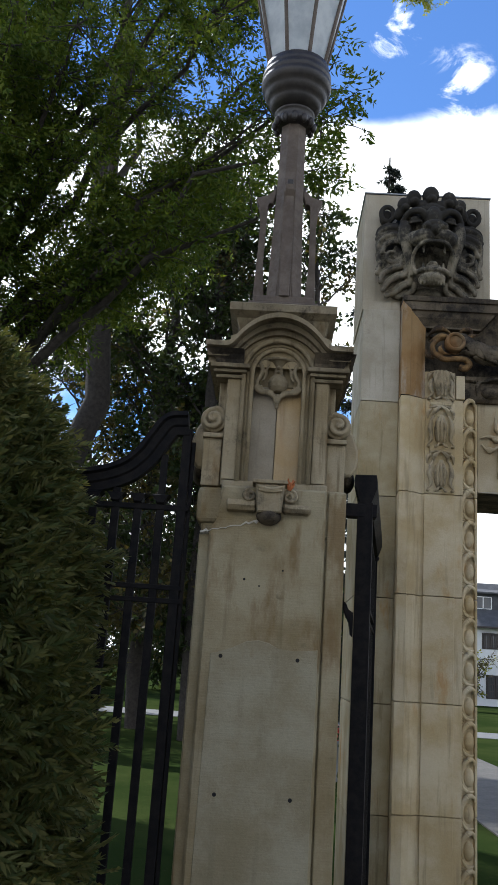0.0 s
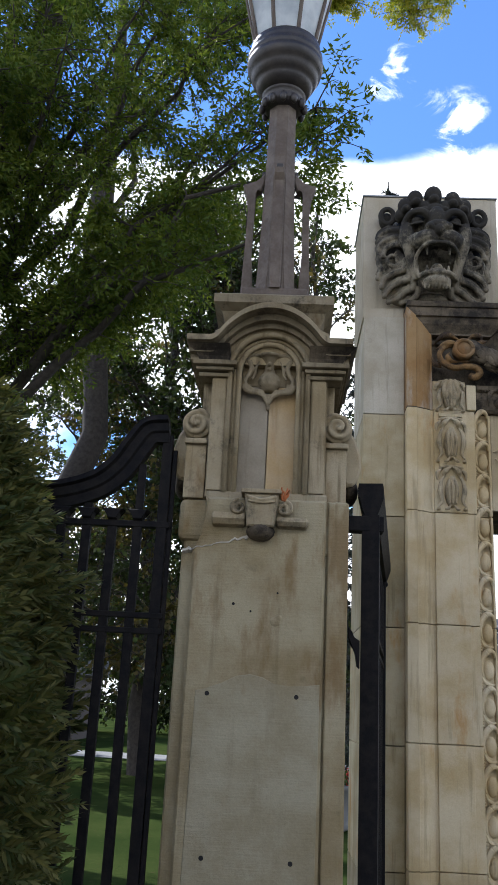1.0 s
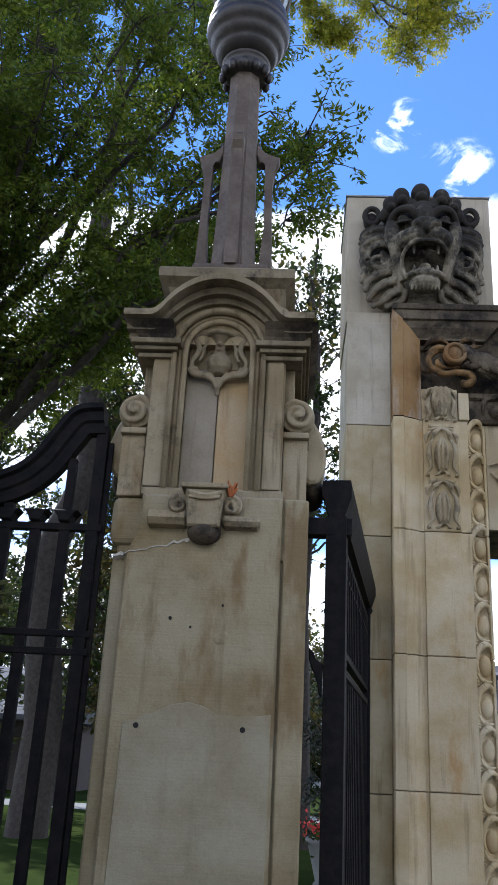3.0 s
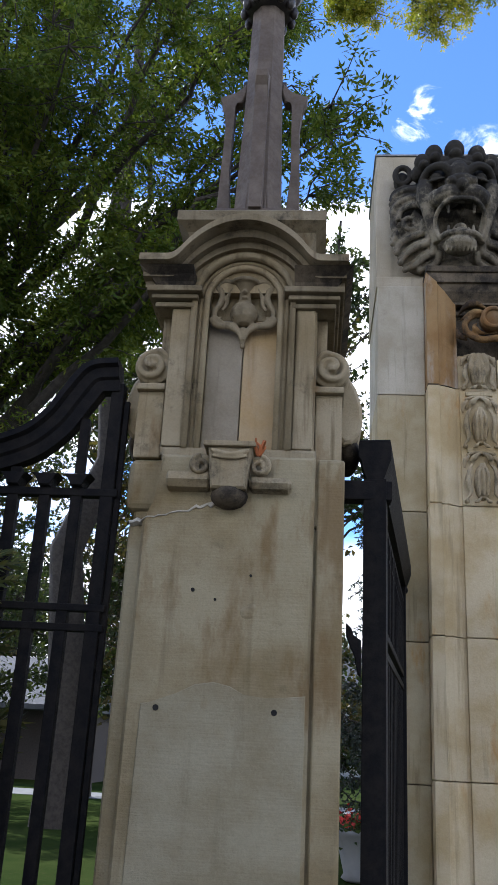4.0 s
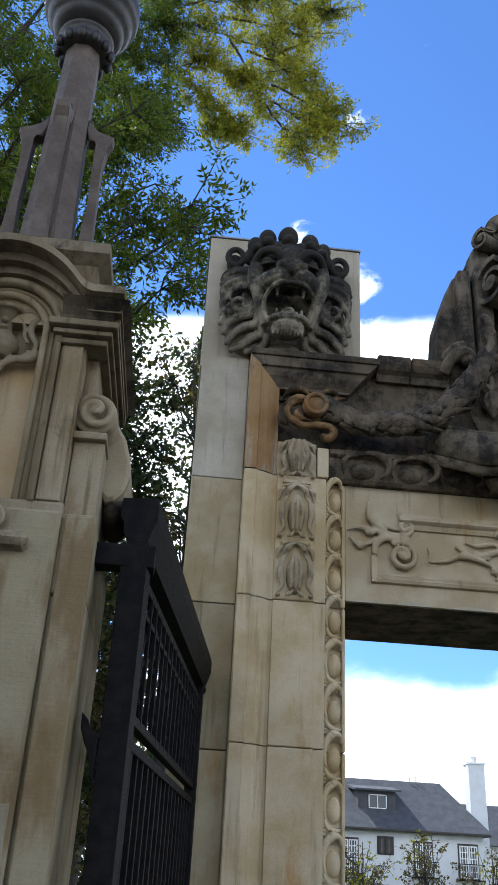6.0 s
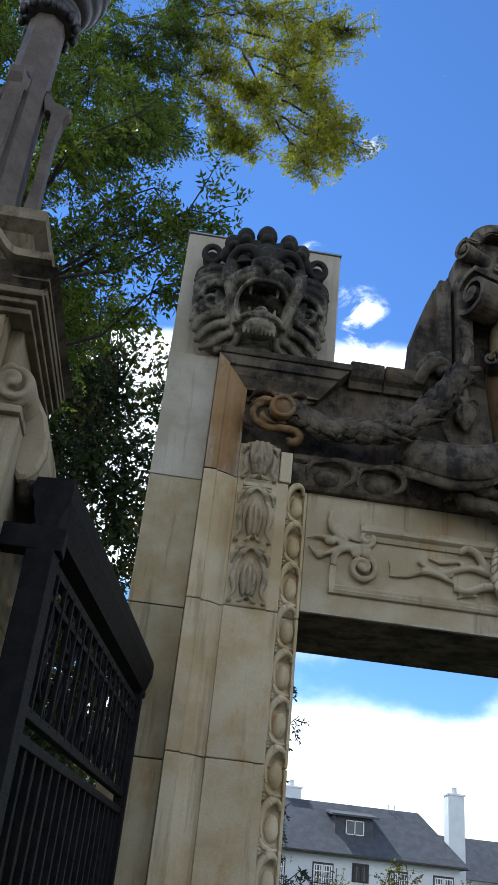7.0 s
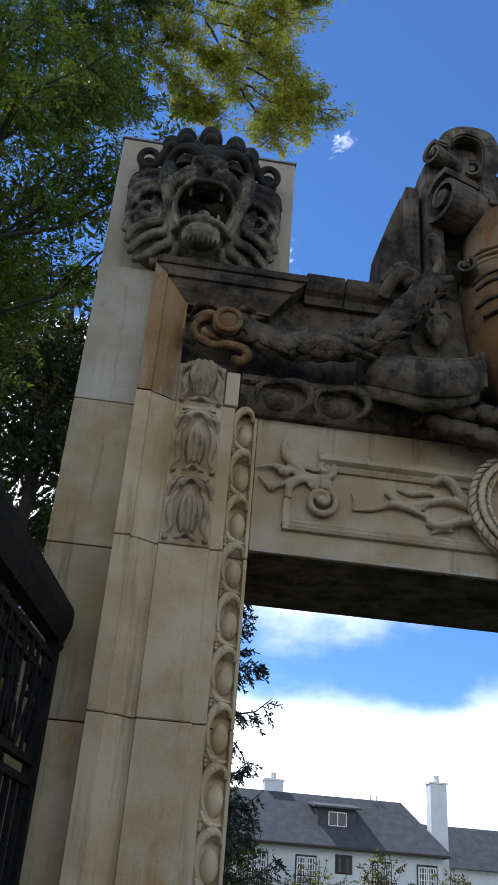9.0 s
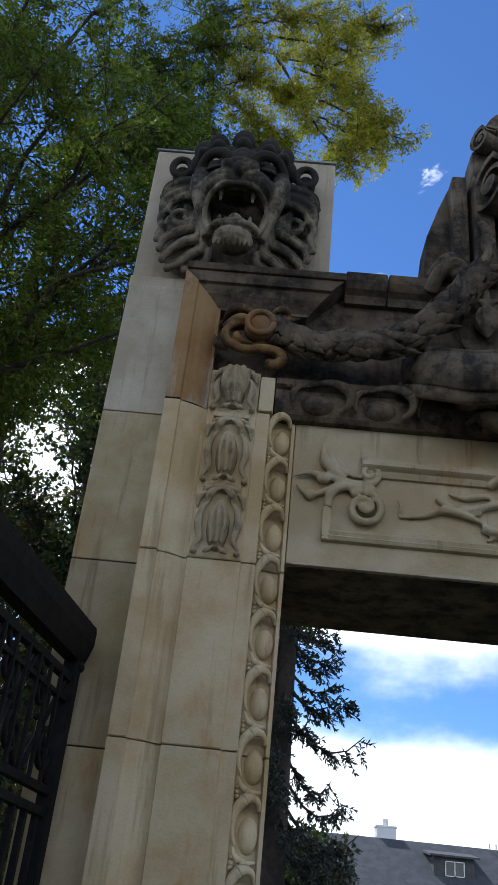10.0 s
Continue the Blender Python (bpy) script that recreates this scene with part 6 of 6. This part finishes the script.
# clipped cedar beside the fence
def cedar(base, height, rx, ry, seed, n):
    rs = np.random.RandomState(seed)
    tree = thing("cedar_shrub", (base[0], base[1], 0), "dense dark green cedar shrub with flat feathery sprays", "shrub")
    # closed hull for the inner growth, coloured dark for the shade between sprays
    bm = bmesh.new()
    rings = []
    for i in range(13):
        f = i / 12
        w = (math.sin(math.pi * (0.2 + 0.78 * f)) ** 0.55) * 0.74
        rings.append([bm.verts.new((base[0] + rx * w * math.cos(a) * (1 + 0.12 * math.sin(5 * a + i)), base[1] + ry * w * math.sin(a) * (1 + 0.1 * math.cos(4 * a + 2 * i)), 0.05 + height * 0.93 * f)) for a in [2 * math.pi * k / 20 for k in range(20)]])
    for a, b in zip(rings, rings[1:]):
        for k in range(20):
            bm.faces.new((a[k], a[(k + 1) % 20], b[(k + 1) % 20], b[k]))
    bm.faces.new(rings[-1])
    part("inner_growth", bm, CEDAR_IN, tree, "brown inner growth, its shade painted into the dark colour", True)
    f = rs.uniform(0, 1, n)
    a = rs.uniform(0, 2 * np.pi, n)
    w = np.sin(np.pi * (0.2 + 0.78 * f)) ** 0.55 * rs.uniform(0.72, 1.03, n) * (1 + 0.09 * np.sin(5 * a + 9 * f) + 0.06 * np.sin(11 * a - 20 * f))
    P = np.stack([base[0] + rx * w * np.cos(a), base[1] + ry * w * np.sin(a), 0.05 + height * f], 1)
    D = unit(np.stack([np.cos(a), np.sin(a), rs.uniform(-0.55, 0.75, n)], 1) + rs.normal(0, 0.35, (n, 3)))
    side = unit(cross(D, rs.normal(size=(n, 3))))
    Q = []
    for t in np.linspace(0.0, 1.0, 7):
        for s in (-1, 1):
            d = unit(D + s * side * (0.9 - 0.4 * t) + rs.normal(0, 0.06, (n, 3)))
            Q.append(leaf_quads(P + D * 0.15 * t, d, 0.085 * (1.1 - 0.6 * t), 0.017, rs, 0.0))
    Q.append(leaf_quads(P, D, 0.19, 0.02, rs, 0.0))
    link("sprays", mesh_np("sprays", np.concatenate(Q), 4), CEDAR, tree)
    return tree


cedar((-1.86, 4.25), 3.36, 1.02, 1.0, 9, 15000)

# unseen tree copies close the place behind the walk and cut frontal light
far = [o for o in bpy.data.objects if o.name.startswith("hedge_tree") and o.parent is None]
for k, (x, y) in enumerate(((-16, -10), (-9, -15), (9, -15), (17, -10), (22, -1), (-20, -2))):
    copy_thing(far[k % len(far)], pose(x, y, 0, 0, 0, 70 * k))

# ---- white house beyond the gateway ----
house = thing("white_house", (10, 74, 0), "white stucco house with dark shingled roof and dormer", "house")
HX0, HX1, HY = -4.0, 25.0, 70.0
boxed("wall", STUCCO, house, HX0, HX1 - 0.4, HY, HY + 10, 0, 6.1, 0.0)
bm = bmesh.new()
ev, rg = [(HX0 - 0.4, HY - 0.6, 5.9), (HX1 + 0.3, HY - 0.6, 5.9), (HX1 + 0.3, HY + 10.6, 5.9), (HX0 - 0.4, HY + 10.6, 5.9)], [(HX0 - 0.4, HY + 5, 9.95), (HX1 - 2.0, HY + 5, 9.95)]
ev, rg = [bm.verts.new(p) for p in ev], [bm.verts.new(p) for p in rg]
for f_ in ((ev[0], ev[1], rg[1], rg[0]), (ev[1], ev[2], rg[1]), (ev[2], ev[3], rg[0], rg[1]), (ev[3], ev[0], rg[0]), (ev[3], ev[2], ev[1], ev[0])):
    bm.faces.new(f_)
part("roof", bm, ROOF, house)
boxed("gutter", TRIMDK, house, HX0 - 0.4, HX1, HY - 0.72, HY - 0.58, 5.86, 6.02, 0.02)

def french_window(x0, x1, z0, z1, balcony):
    win = boxed("window", TRIMDK, house, x0 - 0.07, x1 + 0.07, HY - 0.05, HY + 0.1, z0 - 0.05, z1 + 0.14, 0.01)
    for k in range(2):
        a = x0 + (x1 - x0) * k / 2 + 0.02
        b = x0 + (x1 - x0) * (k + 1) / 2 - 0.02
        boxed("pane", DARKGLASS, win, a, b, HY - 0.075, HY - 0.055, z0, z1, 0.0)
        bm = bmesh.new()
        for q in (a, b - 0.1):
            box(bm, q, q + 0.1, HY - 0.11, HY - 0.077, z0, z1, 0)
        for q in (z0, z1 - 0.08):
            box(bm, a + 0.07, b - 0.07, HY - 0.11, HY - 0.077, q, q + 0.08, 0)
        for j in range(1, 3):
            q = a + (b - a) * j / 3
            box(bm, q - 0.03, q + 0.03, HY - 0.105, HY - 0.078, z0 + 0.08, z1 - 0.08, 0)
        rows_ = 5 if balcony else 3
        for j in range(1, rows_):
            q = z0 + (z1 - z0) * j / rows_
            box(bm, a + 0.07, b - 0.07, HY - 0.104, HY - 0.079, q - 0.03, q + 0.03, 0)
        part("window_frame", bm, WHITE if balcony else TRIMDK, win)
    if balcony:
        bm = bmesh.new()
        box(bm, x0 - 0.3, x1 + 0.3, HY - 0.6, HY - 0.02, z0 - 0.16, z0 - 0.06, 0.0)
        box(bm, x0 - 0.3, x1 + 0.3, HY - 0.6, HY - 0.56, z0 + 0.9, z0 + 0.95, 0.0)
        for k in range(12):
            q = x0 - 0.3 + (x1 - x0 + 0.58) * k / 11
            box(bm, q, q + 0.02, HY - 0.6, HY - 0.57, z0 - 0.06, z0 + 0.9, 0.0)
        part("balcony_rail", bm, IRON, win)


for x0, x1 in ((10.4, 11.7), (13.8, 15.2), (19.4, 20.7), (22.7, 24.1), (5.5, 6.8), (1.0, 2.3)):
    french_window(x0, x1, 3.05, 5.2, True)
french_window(16.7, 17.8, 4.35, 5.4, False)
for x0, x1 in ((6.0, 7.2), (12.0, 13.4), (17.0, 18.3), (21.0, 22.3)):
    french_window(x0, x1, 0.6, 2.2, False)
dorm = boxed("dormer", ROOF, house, 15.6, 18.5, HY + 1.6, HY + 5, 7.3, 8.75, 0.0)
bm = bmesh.new()
prism(bm, [(HY + 1.2, 8.72), (HY + 1.2, 8.86), (HY + 5, 9.5), (HY + 5, 9.3)], "x", 15.25, 18.85)
part("dormer_roof", bm, ROOF, dorm)
boxed("pane", DARKGLASS, dorm, 16.45, 17.75, HY + 1.56, HY + 1.6, 7.55, 8.45, 0.0)
bm = bmesh.new()
for a, b, c, d in ((16.4, 17.8, 7.5, 7.56), (16.4, 17.8, 8.44, 8.5), (16.4, 16.47, 7.5, 8.5), (17.73, 17.8, 7.5, 8.5), (17.06, 17.13, 7.5, 8.5)):
    box(bm, a, b, HY + 1.52, HY + 1.56, c, d, 0)
part("window_frame", bm, WHITE, dorm)


def chimney(x0, x1, y, z0, z1):
    c = boxed("chimney", STUCCO, house, x0, x1, y, y + 1.1, z0, z1, 0.03)
    boxed("chimney_cap", WHITE, c, x0 - 0.08, x1 + 0.08, y - 0.08, y + 1.18, z1, z1 + 0.14, 0.02)
    bm = bmesh.new()
    lathe(bm, [(0.22, z1 + 0.14), (0.2, z1 + 0.6), (0.24, z1 + 0.64)], (x0 + x1) / 2, y + 0.5, 12)
    part("chimney_pot", bm, STUCCO, c, "", True)


chimney(24.5, 25.8, HY + 2.0, 5.0, 11.2)
chimney(12.0, 13.5, HY + 5.2, 9.0, 10.75)
boxed("wing_wall", STUCCO, house, HX1 - 0.35, 46, HY + 4, HY + 14, 0, 5.6, 0.0)
bm = bmesh.new()
ev, rg = [(HX1 - 2.0, HY + 3.4, 5.5), (46.4, HY + 3.4, 5.5), (46.4, HY + 14.7, 5.5), (HX1 - 2.0, HY + 14.7, 5.5)], [(HX1 - 1.0, HY + 8, 8.8), (41.0, HY + 8, 8.8)]
ev, rg = [bm.verts.new(p) for p in ev], [bm.verts.new(p) for p in rg]
for f_ in ((ev[0], ev[1], rg[1], rg[0]), (ev[1], ev[2], rg[1]), (ev[2], ev[3], rg[0], rg[1]), (ev[3], ev[0], rg[0]), (ev[3], ev[2], ev[1], ev[0])):
    bm.faces.new(f_)
part("wing_roof", bm, ROOF, house)
for k, (x, z) in enumerate(((20.5, 9.9), (21.0, 9.9))):
    bm = bmesh.new()
    lathe(bm, [(0.06, z), (0.06, z + 0.4)], x, HY + 4.8, 8)
    part("vent_pipe", bm, WHITE, house)

# sparse small trees in front of the house
for k, (x, y, h, r) in enumerate(((12.5, 56, 4.4, 1.7), (16.4, 57, 5.0, 2.0), (20.5, 57, 4.4, 2.2), (24.5, 58, 4.2, 2.4), (8.5, 58, 4.0, 1.8))):
    broadleaf("small_tree", "sparse twiggy small tree with yellow-green leaves", (x, y), h, 0.09, ring_limbs(x, y, 1.2, h, r, 22, 0.8, 90 + k), [LEAF_O, LEAF_Y], 95 + k, 12, 5, 0.17, 0.9, 0.0, plain_leaf=True, group="trees before the house")

# porch building far behind the fence
porch = thing("porch_building", (-14, 40, 0), "low building with white porch posts behind the trees", "building")
boxed("wall", TRIMDK, porch, -26, -9, 40, 46, 0, 2.9, 0.0)
bm = bmesh.new()
prism(bm, [(36.6, 2.75), (36.6, 2.95), (42, 5.2), (46.6, 2.9)], "x", -27, -8.5)
part("roof", bm, ROOF, porch)
for k in range(9):
    boxed("porch_post", WHITE, porch, -24 + 1.75 * k, -23.82 + 1.75 * k, 37.0, 37.18, 0, 2.78, 0.01)

# planter with red flowers seen in the gap
pl = thing("flower_planter", (1.05, 15.4, 0), "grey stone planter with red flowers", "planter")
bm = bmesh.new()
lathe(bm, [(0.22, 0.02), (0.28, 0.06), (0.24, 0.12), (0.36, 0.62), (0.4, 0.66), (0.38, 0.7), (0.3, 0.68)], 1.05, 15.4, 20)
part("pot", bm, ROAD, pl, "", True)
rs = np.random.RandomState(2)
P = np.array([1.05, 15.4, 0.72]) + rs.normal(0, 1, (260, 3)) * np.array([0.2, 0.2, 0.1])
link("foliage", mesh_np("foliage", leaf_quads(P, unit(rs.normal(size=(260, 3)) + np.array([0, 0, 0.6])), 0.1, 0.06, rs), 4), LEAF_D, pl)
P = np.array([1.05, 15.4, 0.84]) + rs.normal(0, 1, (160, 3)) * np.array([0.2, 0.2, 0.07])
link("blossom", mesh_np("blossom", leaf_quads(P, unit(rs.normal(size=(160, 3))), 0.07, 0.06, rs), 4), RED, pl)
